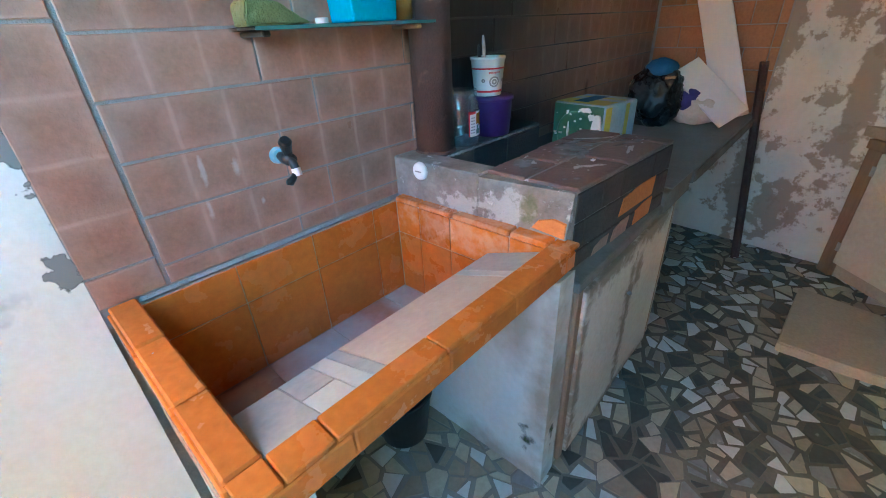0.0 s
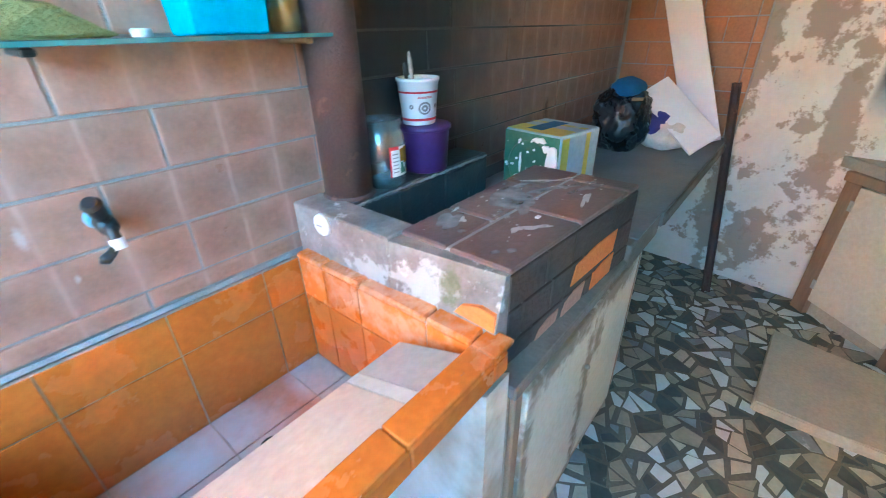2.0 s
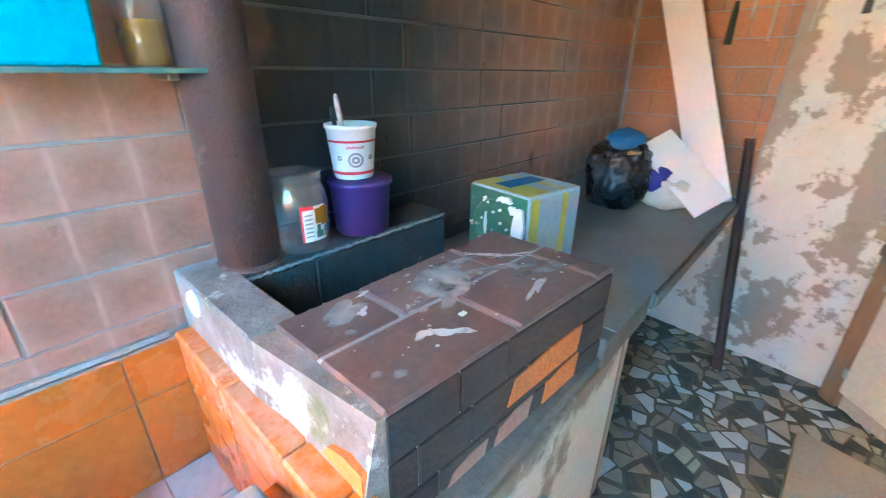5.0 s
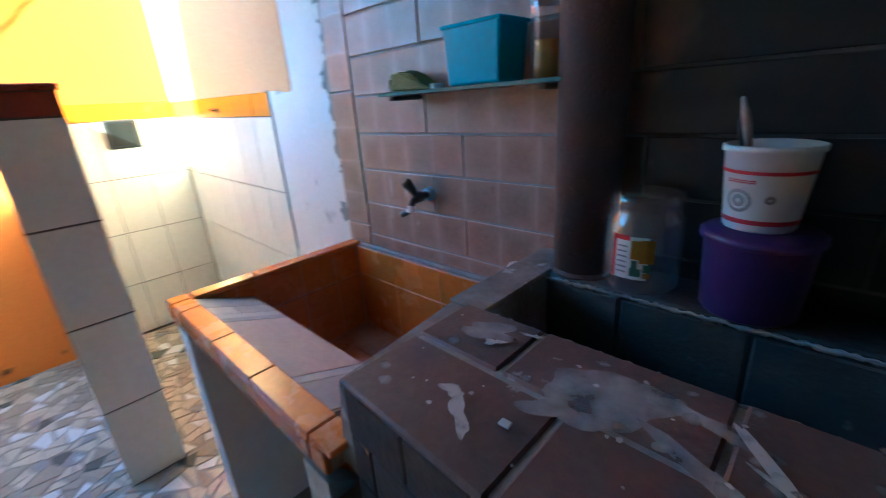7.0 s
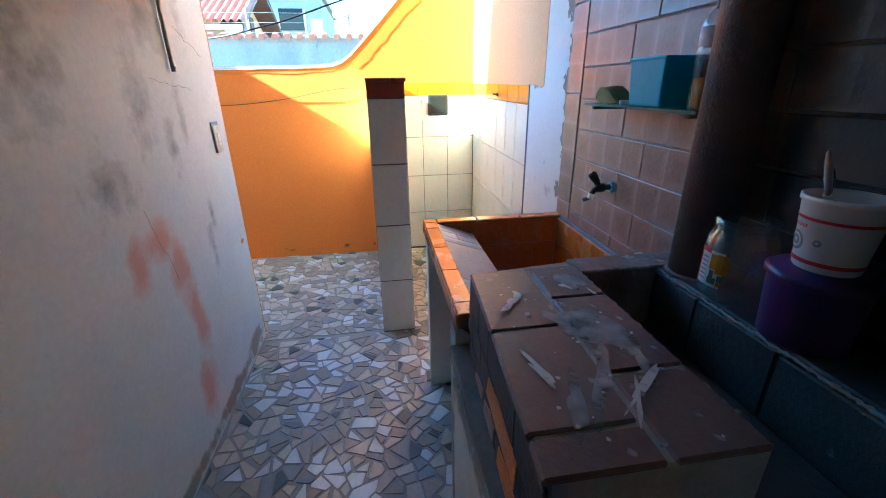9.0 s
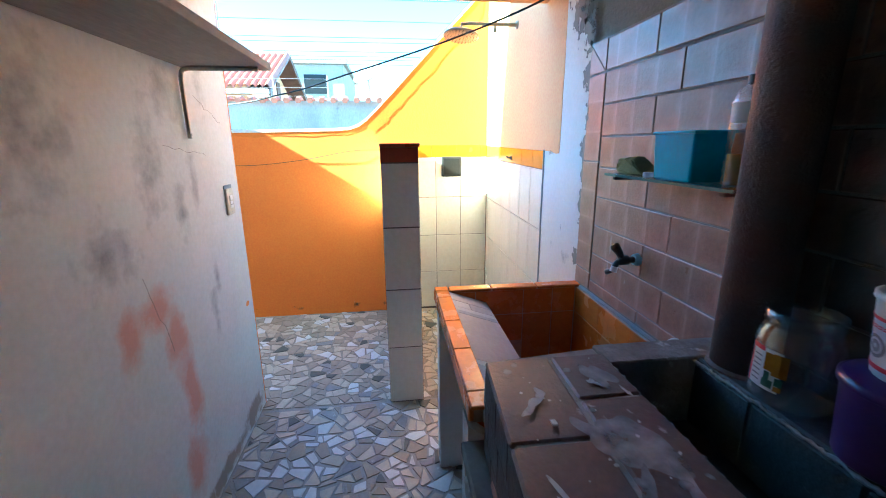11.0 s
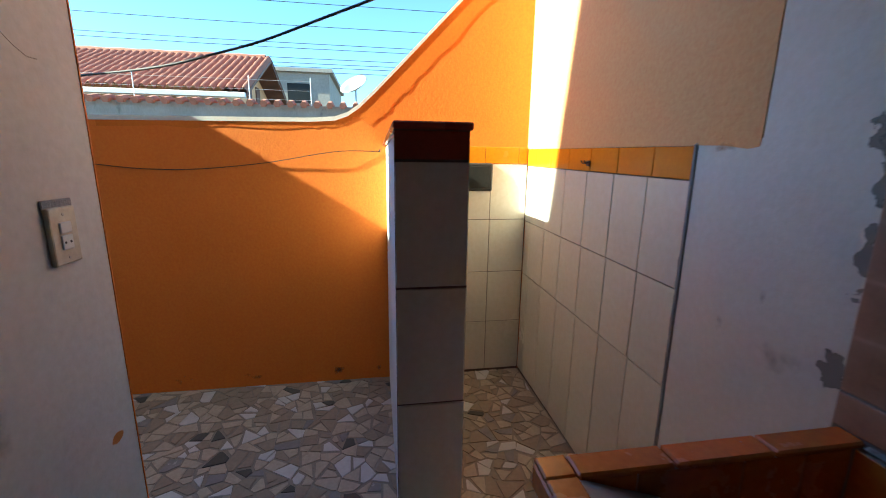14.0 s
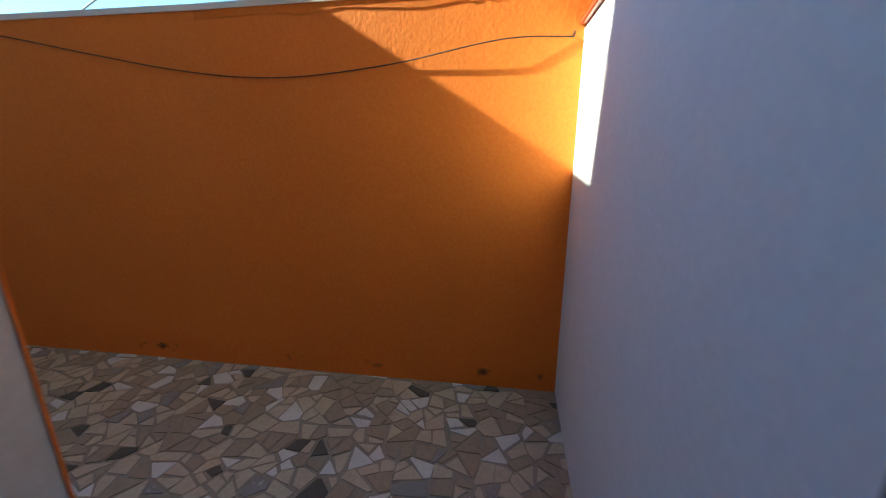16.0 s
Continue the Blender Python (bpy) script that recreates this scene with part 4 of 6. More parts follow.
part("body", tube([(0, -0.010, 0), (0, -0.030, 0), (0, -0.034, 0), (0, -0.065, -0.002)], [0.011, 0.011, 0.017, 0.015], 16), M_BLACK, tap, "", None, True)
part("spout", tube(catmull([(0, -0.052, 0), (0, -0.068, -0.008), (0, -0.076, -0.022)], 5), 0.010, 14), M_BLACK, tap, "", None, True)
part("nozzle", tube([(0, -0.075, -0.020), (0, -0.080, -0.038)], 0.0115, 14), M_WHITE_PLASTIC, tap, "white plastic nozzle")
part("handle", tube([(0, -0.055, 0.008), (-0.004, -0.060, 0.022), (-0.012, -0.075, 0.046), (-0.014, -0.080, 0.052)], [0.010, 0.012, 0.016, 0.011], 14), M_BLACK, tap)

part("lever", tube([(0.002, -0.074, -0.026), (-0.014, -0.082, -0.040), (-0.026, -0.086, -0.046), (-0.034, -0.086, -0.044)], [0.006, 0.008, 0.010, 0.006], 12), M_BLACK, tap, "black tap lever", None, True)

shelf = thing("glass_shelf", "green glass wall shelf on two short bracket bars", "shelf", (1.10, -0.06, 1.345))
part("pane", box(-0.255, 0.262, -0.065, 0.058, 0.0, 0.008, 0.001), M_SHELF_GLASS, shelf)
part("front_edge", box(-0.255, 0.262, -0.0665, -0.0652, 0.0005, 0.0075), M_GLASS_EDGE, shelf, "green glass edge")
for dx, mt, lb in ((-0.225, M_BLACK, "black bracket bar"), (0.215, M_BARE_WOOD, "brown bracket bar")):
    part("bracket", box(dx - 0.009, dx + 0.009, -0.050, 0.058, -0.012, -0.0005, 0.003), mt, shelf, lb)

bx = thing("plastic_box", "square cyan plastic box on the glass shelf", "box", (1.155, -0.075, 1.3535))
bm = box(-0.074, 0.078, -0.050, 0.052, 0.0, 0.118, 0.006, 2)
for v in bm.verts:
    k = 0.90 + 0.10 * v.co.z / 0.118
    v.co.x, v.co.y = v.co.x * k, v.co.y * k
part("body", bm, M_BLUE_BOX, bx)
part("lip", box(-0.077, 0.081, -0.053, 0.055, 0.112, 0.1195, 0.003, 2), M_BLUE_BOX, bx, "cyan box lip")
bm = prism([(-0.058, 0.0), (0.085, 0.0), (0.080, 0.006), (0.022, 0.040), (-0.010, 0.050), (-0.055, 0.046), (-0.062, 0.012)], -0.030, 0.034, axis="y")
bmesh.ops.bevel(bm, geom=bm.edges[:], offset=0.004, segments=2, affect="EDGES")
bmesh.ops.subdivide_edges(bm, edges=bm.edges[:], cuts=3, use_grid_fill=True)
for v in bm.verts:
    v.co += 0.006 * noise.noise_vector(v.co * 40)
    v.co.z = max(0.0, v.co.z)
sp = tagged(part("kitchen_sponge", bm, M_SPONGE, None, "", (0.908, -0.060, 1.3535)), "pale olive worn sponge on the glass shelf", "sponge")
tagged(part("bottle_cap", lathe([(0, 0), (0.014, 0), (0.015, 0.010), (0.013, 0.012), (0, 0.012)], 20), M_WHITE_PLASTIC, None, "", (1.022, -0.09, 1.3535)), "small white bottle cap on the shelf", "cap")
bottle = thing("oil_bottle", "clear ribbed plastic bottle of amber oil with white label", "bottle", (1.30, -0.058, 1.3535))
rib = []
for k in range(14):
    rib.append((0.034 + (0.0025 if k % 2 else 0.0), 0.004 + k * 0.009))
part("body", lathe([(0, 0), (0.030, 0)] + rib + [(0.034, 0.13), (0.034, 0.175), (0.028, 0.195), (0.013, 0.210), (0.013, 0.214)], 28), M_GLASS, bottle, "ribbed clear body", None, True)
part("oil", lathe([(0, 0.002), (0.029, 0.003), (0.031, 0.068), (0, 0.068)], 24), M_AMBER, bottle, "amber oil", None, True)
part("label", lathe([(0.0348, 0.132), (0.0348, 0.172)], 28), M_LABEL_WHITE, bottle, "white paper label", None, True)
part("cap", lathe([(0.014, 0.208), (0.014, 0.226), (0, 0.226)], 20), M_BLACK, bottle)

jar = thing("plastic_jar", "clear plastic jar with a paper label on the ledge", "jar", (1.512, -0.075, TOP - 0.005))
jar.scale = (1.17, 1.17, 1.06)
part("body", lathe([(0, 0.002), (0.050, 0.0), (0.056, 0.008), (0.057, 0.105), (0.054, 0.125), (0.047, 0.138), (0.047, 0.143), (0.050, 0.146), (0.050, 0.165), (0.047, 0.166),
                    (0.0455, 0.143), (0.052, 0.124), (0.055, 0.105), (0.054, 0.010), (0.049, 0.004), (0, 0.004)], 36), M_GLASS, jar, "", None, True)
bm = bmesh.new()
arc = [math.radians(a) for a in range(-114, -55, 10)]
for a, b in zip(arc, arc[1:]):
    bm.faces.new([bm.verts.new((0.0578 * math.cos(t), 0.0578 * math.sin(t), z)) for t, z in ((a, 0.030), (b, 0.030), (b, 0.104), (a, 0.104))])
part("label", bm, M_LABEL_WHITE, jar, "white paper label with a red rim")


def wrap(name, m, label, spans):
    """Printed patches that follow the jar's round side."""
    bm = bmesh.new()
    for a0, a1, z0, z1 in spans:
        n = max(1, int((a1 - a0) / 8))
        for k in range(n):
            a, b = a0 + (a1 - a0) * k / n, a0 + (a1 - a0) * (k + 1) / n
            bm.faces.new([bm.verts.new((0.0583 * math.cos(math.radians(t)), 0.0583 * math.sin(math.radians(t)), z)) for t, z in ((a, z0), (b, z0), (b, z1), (a, z1))])
    part(name, bm, m, jar, label)


wrap("label_rim", M_RED, "", ((-115, -111, 0.030, 0.106), (-111, -90, 0.097, 0.105)))
wrap("label_picture", M_TIN_GREEN, "green leaf picture", ((-88, -72, 0.036, 0.050), (-86, -78, 0.050, 0.064), (-70, -60, 0.044, 0.058)))
wrap("label_picture", M_AMBER, "yellow food picture", ((-88, -74, 0.066, 0.098), (-76, -56, 0.060, 0.100), (-70, -60, 0.034, 0.043)))
wrap("label_text", M_GREYPRINT, "grey lines of print", tuple((-108, -93, 0.040 + 0.009 * k, 0.043 + 0.009 * k) for k in range(6)))

can = thing("purple_pot", "purple plastic pot with lid upturned on the ledge", "pot", (1.682, -0.081, TOP - 0.004))
part("body", lathe([(0, 0), (0.064, 0), (0.067, 0.004), (0.074, 0.118), (0.076, 0.122), (0.076, 0.132), (0.073, 0.135), (0, 0.135)], 40), M_PURPLE, can, "", None, True)
part("lip", lathe([(0.0765, 0.120), (0.080, 0.122), (0.080, 0.131), (0.0765, 0.134)], 40), M_PURPLE, can, "", None, True)

cup = thing("white_tub", "white plastic tub with red bands holding paint brushes", "tub", (1.675, -0.070, TOP + 0.132))
cup.scale = (1.10, 1.10, 1.03)
part("body", lathe([(0, 0), (0.041, 0), (0.043, 0.003), (0.053, 0.112), (0.056, 0.113), (0.056, 0.121), (0.052, 0.122), (0.0505, 0.112), (0.041, 0.006), (0, 0.006)], 40), M_WHITE_PLASTIC, cup, "", None, True)
for z, h in ((0.012, 0.007), (0.084, 0.005)):
    r0, r1 = 0.0432 + 0.0917 * (z - 0.003), 0.0432 + 0.0917 * (z + h - 0.003)
    part("red_band", lathe([(r0 + 0.0006, z), (r1 + 0.0006, z + h)], 40), M_RED, cup, "red printed band", None, True)


def tub_print(name, m, label, pts):
    """A flat print on the tub's tapering side, from (sideways, height) corners about an angle."""
    bm = bmesh.new()
    for ang, z, ring in pts:
        vs = []
        for du, dz in ring:
            r = 0.0432 + 0.0917 * (z + dz - 0.003) + 0.0009
            t = math.radians(ang) + du / r
            vs.append(bm.verts.new((r * math.cos(t), r * math.sin(t), z + dz)))
        k = len(vs) // 2
        for i in range(k):
            j = (i + 1) % k
            bm.faces.new((vs[i], vs[j], vs[k + j], vs[k + i]))
    part(name, bm, m, cup, label)


def hoop(w, h, k=20):
    return [(w * f * math.cos(2 * math.pi * i / k), w * f * math.sin(2 * math.pi * i / k)) for f in (1.0, h) for i in range(k)]


tub_print("print", M_GREYPRINT, "grey printed badge", [(-118, 0.046, hoop(0.017, 0.72)), (-118, 0.046, hoop(0.009, 0.35)), (-75, 0.050, hoop(0.006, 0.3)), (-160, 0.050, hoop(0.006, 0.3))])
tub_print("print", M_RED, "red printed lettering bars", [(-118 + d, 0.074, [(-0.004, -0.003), (0.004, -0.002), (0.004, 0.003), (-0.004, 0.002), (-0.002, -0.001), (0.002, -0.001), (0.002, 0.001), (-0.002, 0.001)]) for d in (-16, -5, 6, 17)])
for i, (dx, dy, lean, turn) in enumerate(((-0.038, 0.006, -9, 10), (-0.028, -0.006, -14, 25))):
    brush = thing("paint_brush", ("black-handled", "paint-smeared pinkish")[i] + " brush standing in the tub", "brush", group="brushes in the tub")
    brush.matrix_world = pose(1.675 + dx, -0.070 + dy, TOP + 0.252, 0, lean, turn)
    hgt = 0.045 + 0.030 * i
    part("handle", lathe([(0, 0), (0.0045, 0), (0.0065, hgt * 0.35), (0.006, hgt * 0.7), (0.0035, hgt * 0.95), (0, hgt)], 12), M_BRUSH if i else M_BLACK, brush, "worn handle", None, True)
    part("ferrule", box(-0.008, 0.008, -0.004, 0.004, -0.10, 0.002, 0.002), M_WHITE_PLASTIC, brush, "paint-caked ferrule")

tin = thing("paint_tin", "square green and yellow paint tin lying on its side", "tin", (2.160, -0.265, 0.8035))
tin.rotation_euler = (0, 0, radians(-9))
body = part("body", box(-0.118, 0.118, -0.119, 0.119, 0.0, 0.236, 0.010, 2), M_TIN_BLUE, tin, "pale blue printed tin sides")
part("end_face", box(-0.121, -0.1175, -0.114, 0.114, 0.006, 0.230, 0.001), M_TIN_GREEN, tin, "paint-smeared green end")
lid = part("lid", lathe([(0.078, 0), (0.090, 0.004), (0.085, 0.008), (0.074, 0.004), (0, 0.003)], 36), M_TIN_GREEN, tin, "round pressed lid", None, True)
lid.matrix_local = pose(-0.122, 0.0, 0.118, 0, -90, 0)
part("print", box(-0.100, 0.100, -0.02, 0.085, 0.2367, 0.2372), M_CLOTH_BLUE, tin, "blue print").scale = (0.8, 0.6, 1)
for x0, x1 in ((-0.112, -0.072), (0.030, 0.056)):
    part("yellow_stripe", box(x0, x1, -0.1200, -0.1192, 0.012, 0.226), M_TIN_YELLOW, tin, "yellow printed stripe")
part("yellow_stripe", box(-0.112, -0.02, -0.110, 0.112, 0.2362, 0.2366), M_TIN_YELLOW, tin, "yellow printed stripe")
part("yellow_stripe", box(0.030, 0.056, -0.110, 0.112, 0.2362, 0.2366), M_TIN_YELLOW, tin, "yellow printed stripe")
TS = random.Random(3)
for yy, zz, ry, rz in [(-0.092, 0.150, 0.020, 0.052), (-0.040, 0.214, 0.026, 0.009), (-0.070, 0.190, 0.016, 0.012), (0.035, 0.13, 0.004, 0.034), (0.05, 0.07, 0.010, 0.010)] + [(TS.uniform(-0.1, 0.1), TS.uniform(0.02, 0.22), 0.004, 0.004) for _ in range(22)]:
    a = [(2 * math.pi * k / 14, TS.uniform(0.7, 1.2)) for k in range(14)]
    part("splash", prism([(yy + ry * w * math.cos(t), zz + rz * w * math.sin(t)) for t, w in a], -0.1315, -0.1220, axis="x"), M_WHITE_PLASTIC, tin, "dried white paint")


def lumpy(rx, ry, rz, seed, rough=0.22, sub=4, freq=2.2):
    """A crumpled, sagging bag-like lump that rests on z = 0."""
    bm = bmesh.new()
    bmesh.ops.create_icosphere(bm, subdivisions=sub, radius=1.0)
    for v in bm.verts:
        d = v.co.normalized()
        k = 1 + rough * noise.noise(d * freq + Vector((seed, 0, 0))) + 0.09 * noise.noise(d * freq * 3.4 + Vector((0, seed, 0))) + 0.05 * abs(noise.noise(d * freq * 8 + Vector((0, 0, seed))))
        v.co = Vector((d.x * rx * k, d.y * ry * k, max(-0.82, d.z * k) * rz))
    low = min(v.co.z for v in bm.verts)
    for v in bm.verts:
        v.co.z -= low
    return bm


bag = tagged(part("bin_bag", lumpy(0.138, 0.132, 0.170, 3.0, 0.20, 5, 2.2), M_BAG_BLACK, None, "", (2.93, -0.26, 0.80), True), "full black plastic bin bag on the stone shelf", "bag")
cap = thing("cloth_cap", "blue cloth cap with a tan peak on the bin bag", "cap", (2.92, -0.275, 1.045))
part("crown", lumpy(0.09, 0.075, 0.05, 8.0, 0.12, 3), M_CLOTH_BLUE, cap, "", None, True)
part("peak", prism([(-0.10, -0.05), (-0.06, -0.085), (0.0, -0.09), (0.03, -0.07), (-0.02, -0.04)], 0.0, 0.012), M_TAN, cap, "tan peak")
sack = thing("white_sack", "white sack with blue print slumped on the shelf", "sack", (3.055, -0.44, 0.80))
part("body", lumpy(0.09, 0.11, 0.085, 5.0), M_BAG_WHITE, sack, "", None, True)
part("print", lumpy(0.06, 0.07, 0.055, 6.0, 0.3, 3), M_SACK_BLUE, sack, "blue printed part", (-0.03, 0.04, 0.075), True)


def leaning_board(name, label, foot, top, width, thick=0.012):
    """A flat board from the middle of its lower edge to the middle of its upper edge."""
    f, t = Vector(foot), Vector(top)
    z = (t - f).normalized()
    side = z.cross(Vector((1, 0, 0))).normalized()
    n = side.cross(z)
    m = Matrix((side, n, z)).transposed().to_4x4()
    m.translation = f
    ob = tagged(part(name, box(-width / 2, width / 2, -thick / 2, thick / 2, 0, (t - f).length, 0.002), M_BOARD), label, "board", "white boards")
    ob.matrix_world = m
    return ob


leaning_board("white_board", "long white panel leaning in the corner on the shelf", (3.19, -0.60, 0.815), (3.42, -0.22, 1.70), 0.155)
B, U, V = Vector((2.961, -0.590, 0.806)), Vector((0.14, -0.087, 0.077)).normalized(), Vector((0.09, 0.271, 0.259)).normalized()
V = (V - U * V.dot(U)).normalized()
short = tagged(part("white_board", box(0, 0.180, -0.006, 0.006, 0, 0.385, 0.002), M_BOARD), "short white panel propped on one corner on the shelf", "board", "white boards")
short.matrix_world = Matrix.Translation(B) @ Matrix((U, V.cross(U), V)).transposed().to_4x4()
rod = tagged(part("steel_bar", prism([(-0.018, -0.012), (0.018, -0.012), (0.018, 0.012), (0.012, 0.012), (0.012, -0.006), (-0.012, -0.006), (-0.012, 0.012), (-0.018, 0.012)], 0, 1.115), M_RUST), "rusty steel channel leaning on the end wall", "bar")
rod.matrix_world = Matrix.Translation((3.20, -0.81, 0.004)) @ (Vector((0.235, 0.165, 1.07))).to_track_quat("Z", "Y").to_matrix().to_4x4()

# ---- floor slab, corner cabinet ----
bm = prism([(2.385, -1.115), (2.66, -1.125), (2.955, -1.135), (2.90, -1.36), (2.87, -1.565), (2.62, -1.57), (2.40, -1.565), (2.39, -1.34)], 0.0, 0.055)
bmesh.ops.bevel(bm, geom=bm.edges[:], offset=0.008, segments=2, affect="EDGES")
for v in bm.verts:
    v.co += 0.006 * noise.noise_vector(v.co * 9)
    v.co.z = max(0.003, v.co.z)
tagged(part("concrete_slab", bm, M_SLAB), "rough concrete slab lying on the paved floor", "slab")

P, Q = Vector((3.335, -1.185, 0)), Vector((2.945, -1.565, 0))
corner = thing("corner_cabinet", "brown corner cabinet with a chipped white door", "cabinet", ((P.x + Q.x) / 2, (P.y + Q.y) / 2, 0))
u = (Q - P).normalized()
nrm = Vector((u.y, -u.x, 0))
nrm = nrm if nrm.x < 0 else -nrm
L = (Q - P).length
CM = Matrix((u, nrm, Vector((0, 0, 1)))).transposed().to_4x4()
CM.translation = P


def cbox(name, u0, u1, d0, d1, z0, z1, m, label="", bev=0.003, parent=None):
    ob = part(name, box(u0, u1, d0, d1, z0, z1, bev), m, parent or corner, label)
    ob.matrix_parent_inverse = Matrix.Translation(-corner.location)
    ob.matrix_basis = CM
    if parent is not None:
        ob.matrix_parent_inverse = Matrix.Identity(4)
        ob.matrix_basis = Matrix.Identity(4)
    return ob


cbox("frame", 0.0, 0.075, -0.05, 0.0, 0.0, 0.70, M_BARE_WOOD, "brown wooden jamb")
cbox("frame", L - 0.085, L, -0.05, 0.0, 0.0, 0.70, M_BARE_WOOD, "brown wooden jamb")
cbox("lintel", -0.01, L + 0.01, -0.05, 0.006, 0.70, 0.745, M_BARE_WOOD, "brown wooden rail")
door = cbox("cabinet_door", 0.080, L - 0.09, -0.018, 0.008, 0.09, 0.695, M_DOOR_PAINT, "chipped white painted door")
cbox("latch", L - 0.15, L - 0.075, 0.008, 0.020, 0.39, 0.405, M_STEEL, "small steel latch", 0.002, door)
cbox("latch_plate", L - 0.135, L - 0.115, 0.008, 0.014, 0.37, 0.425, M_STEEL, "", 0.002, door)
for z in (0.16, 0.58):
    cbox("hinge", 0.068, 0.088, 0.008, 0.014, z, z + 0.05, M_STEEL, "", 0.002, door)
top = part("top", prism([(end_x(-1.15) - 0.005 - corner.location.x, -1.15 - corner.location.y), (2.89 - corner.location.x, -1.577 - corner.location.y), (end_x(-1.577) - 0.005 - corner.location.x, -1.577 - corner.location.y)][::-1], 0.746, 0.795), M_SLAB, corner, "stained concrete top")
part("inside", prism([(P.x + 0.02 - corner.location.x, P.y - 0.02 - corner.location.y), (Q.x + 0.06 - corner.location.x, -1.575 - corner.location.y), (3.33 - corner.location.x, -1.575 - corner.location.y)][::-1], 0.0, 0.74), M_STUCCO, corner, "dark masonry inside")

# soot left on the end wall over the corner cabinet
def on_end(u0, u1, z0, z1, d):
    w = Vector((-1, 0.12, 0)).normalized() * d
    return [Vector((end_x(-a), -a, z)) + w for a, z in ((u0, z0), (u1, z0), (u1, z1), (u0, z1))]


def spots_end(spans, grow=1.0):
    return [((end_x(-(u0 + u1) / 2), -(u0 + u1) / 2, (z0 + z1) / 2), (0.08, (u1 - u0) / 2 * grow, (z1 - z0) / 2 * grow)) for u0, u1, z0, z1 in spans]


soil(M_PEELED, spots_end(((0.66, 0.78, 0.85, 2.3), (0.84, 1.0, 1.25, 1.50), (0.74, 1.05, 0.05, 0.45), (1.02, 1.16, 0.45, 1.30), (0.62, 0.76, 0.0, 0.75))), (0.34, 0.275, 0.215), scale=11, amp=3.4, hard=4.0, most=0.9)
soil(M_PEELED, spots_end(((1.18, 1.62, 0.80, 1.02),), 1.1), (0.66, 0.60, 0.36), scale=5, amp=0.8, hard=0.8, most=0.55)
soil(M_PEELED, spots_end(((1.155, 1.235, 1.02, 1.50), (1.15, 1.42, 1.425, 1.50), (1.345, 1.435, 0.92, 1.49), (1.37, 1.66, 1.405, 1.475), (1.535, 1.605, 0.80, 1.47)), 1.25), (0.05, 0.042, 0.036), scale=7, amp=0.5, hard=1.7, most=0.93, square=True)

# tools that hang on the end wall
for k, (yy, z0, ln2, w, m, nm, lb) in enumerate(((-0.45, 1.47, 0.17, 0.016, M_GREEN_TOOL, "hand_tool", "dark green hand tool hanging on the end wall"), (-0.52, 1.57, 0.14, 0.008, M_STEEL, "steel_rod", "thin steel rod hanging on the end wall"),
                                                  (-0.60, 1.48, 0.20, 0.006, M_STEEL, "steel_rod", "thin steel rod hanging on the end wall"), (-0.735, 1.51, 0.18, 0.008, M_STEEL, "steel_rod", "thin steel rod hanging on the end wall"),
                                                  (-0.88, 1.56, 0.16, 0.013, M_BLACK, "hand_tool", "black hand tool hanging on the end wall"))):
    ob = thing(nm, lb, "tool", (end_x(yy) - 0.020, yy, z0), "tools on the end wall")
    part("shaft", tube([(0, 0, 0), (0, 0, ln2 * 0.7), (0, 0, ln2)], [w, w * 0.8, w * 0.5], 10), m, ob)
    part("hook", tube([(0, 0, ln2 - 0.002), (0.012, 0, ln2 + 0.012), (0.021, 0, ln2 + 0.004)], 0.003, 6), M_STEEL, ob)

# black bucket under the sink
bucket = thing("black_bucket", "black plastic bucket on the floor under the sink", "bucket", (1.055, -0.15, 0.003))
part("body", lathe([(0, 0), (0.085, 0), (0.11, 0.20), (0.116, 0.20), (0.116, 0.21), (0.106, 0.21), (0.082, 0.008), (0, 0.008)], 32), M_BLACK, bucket, "", None, True)
part("bail", tube([(0.11 * math.cos(a), 0.0, 0.205 + 0.03 * math.sin(a)) for a in [math.pi * k / 12 for k in range(13)]], 0.003, 6), M_STEEL, bucket)

# ---- wall facing the sink ----
board_shelf = thing("wooden_wall_shelf", "grey weathered board shelf on a steel bracket", "shelf", (0.368, LEFT, 1.735))
part("board", box(-0.093, 1.232, 0.002, 0.315, 0.0, 0.028, 0.002), M_WOOD_SHELF, board_shelf)
for dx in (0.0, 0.95):
    br = part("bracket", tube(catmull([(dx, 0.012, -0.26), (dx, 0.012, -0.10), (dx, 0.014, -0.03), (dx, 0.035, -0.010), (dx, 0.10, -0.009), (dx, 0.29, -0.009)], 5), 0.0085, 8), M_STEEL, board_shelf, "galvanised steel bracket", None, True)
    part("screw", tube([(dx, 0.020, -0.245), (dx, 0.023, -0.245)], 0.005, 8), M_STEEL, br)
sw = thing("light_switch", "aged cream light switch with a socket on plaster", "switch", (0.046, LEFT, 1.19))
part("plate", box(-0.040, 0.040, 0.0, 0.012, -0.062, 0.062, 0.004, 2), M_CREAM_PLASTIC, sw)
part("rocker", box(-0.017, 0.017, 0.012, 0.016, 0.006, 0.030, 0.002), M_LABEL_WHITE, sw)
sock = part("socket", box(-0.017, 0.017, 0.012, 0.015, -0.030, 0.002, 0.002), M_LABEL_WHITE, sw)
for dx in (-0.008, 0.008):
    part("pin_hole", tube([(dx, 0.0148, -0.014), (dx, 0.0154, -0.014)], 0.003, 8), M_BLACK, sock)
for dz in (-0.048, 0.046):
    part("screw", tube([(0, 0.0118, dz), (0, 0.0132, dz)], 0.003, 8), M_STEEL, sw)
part("mortar", box(-0.045, 0.043, -0.001, 0.005, 0.060, 0.078, 0.002), M_MORTAR, sw, "grey mortar patch")
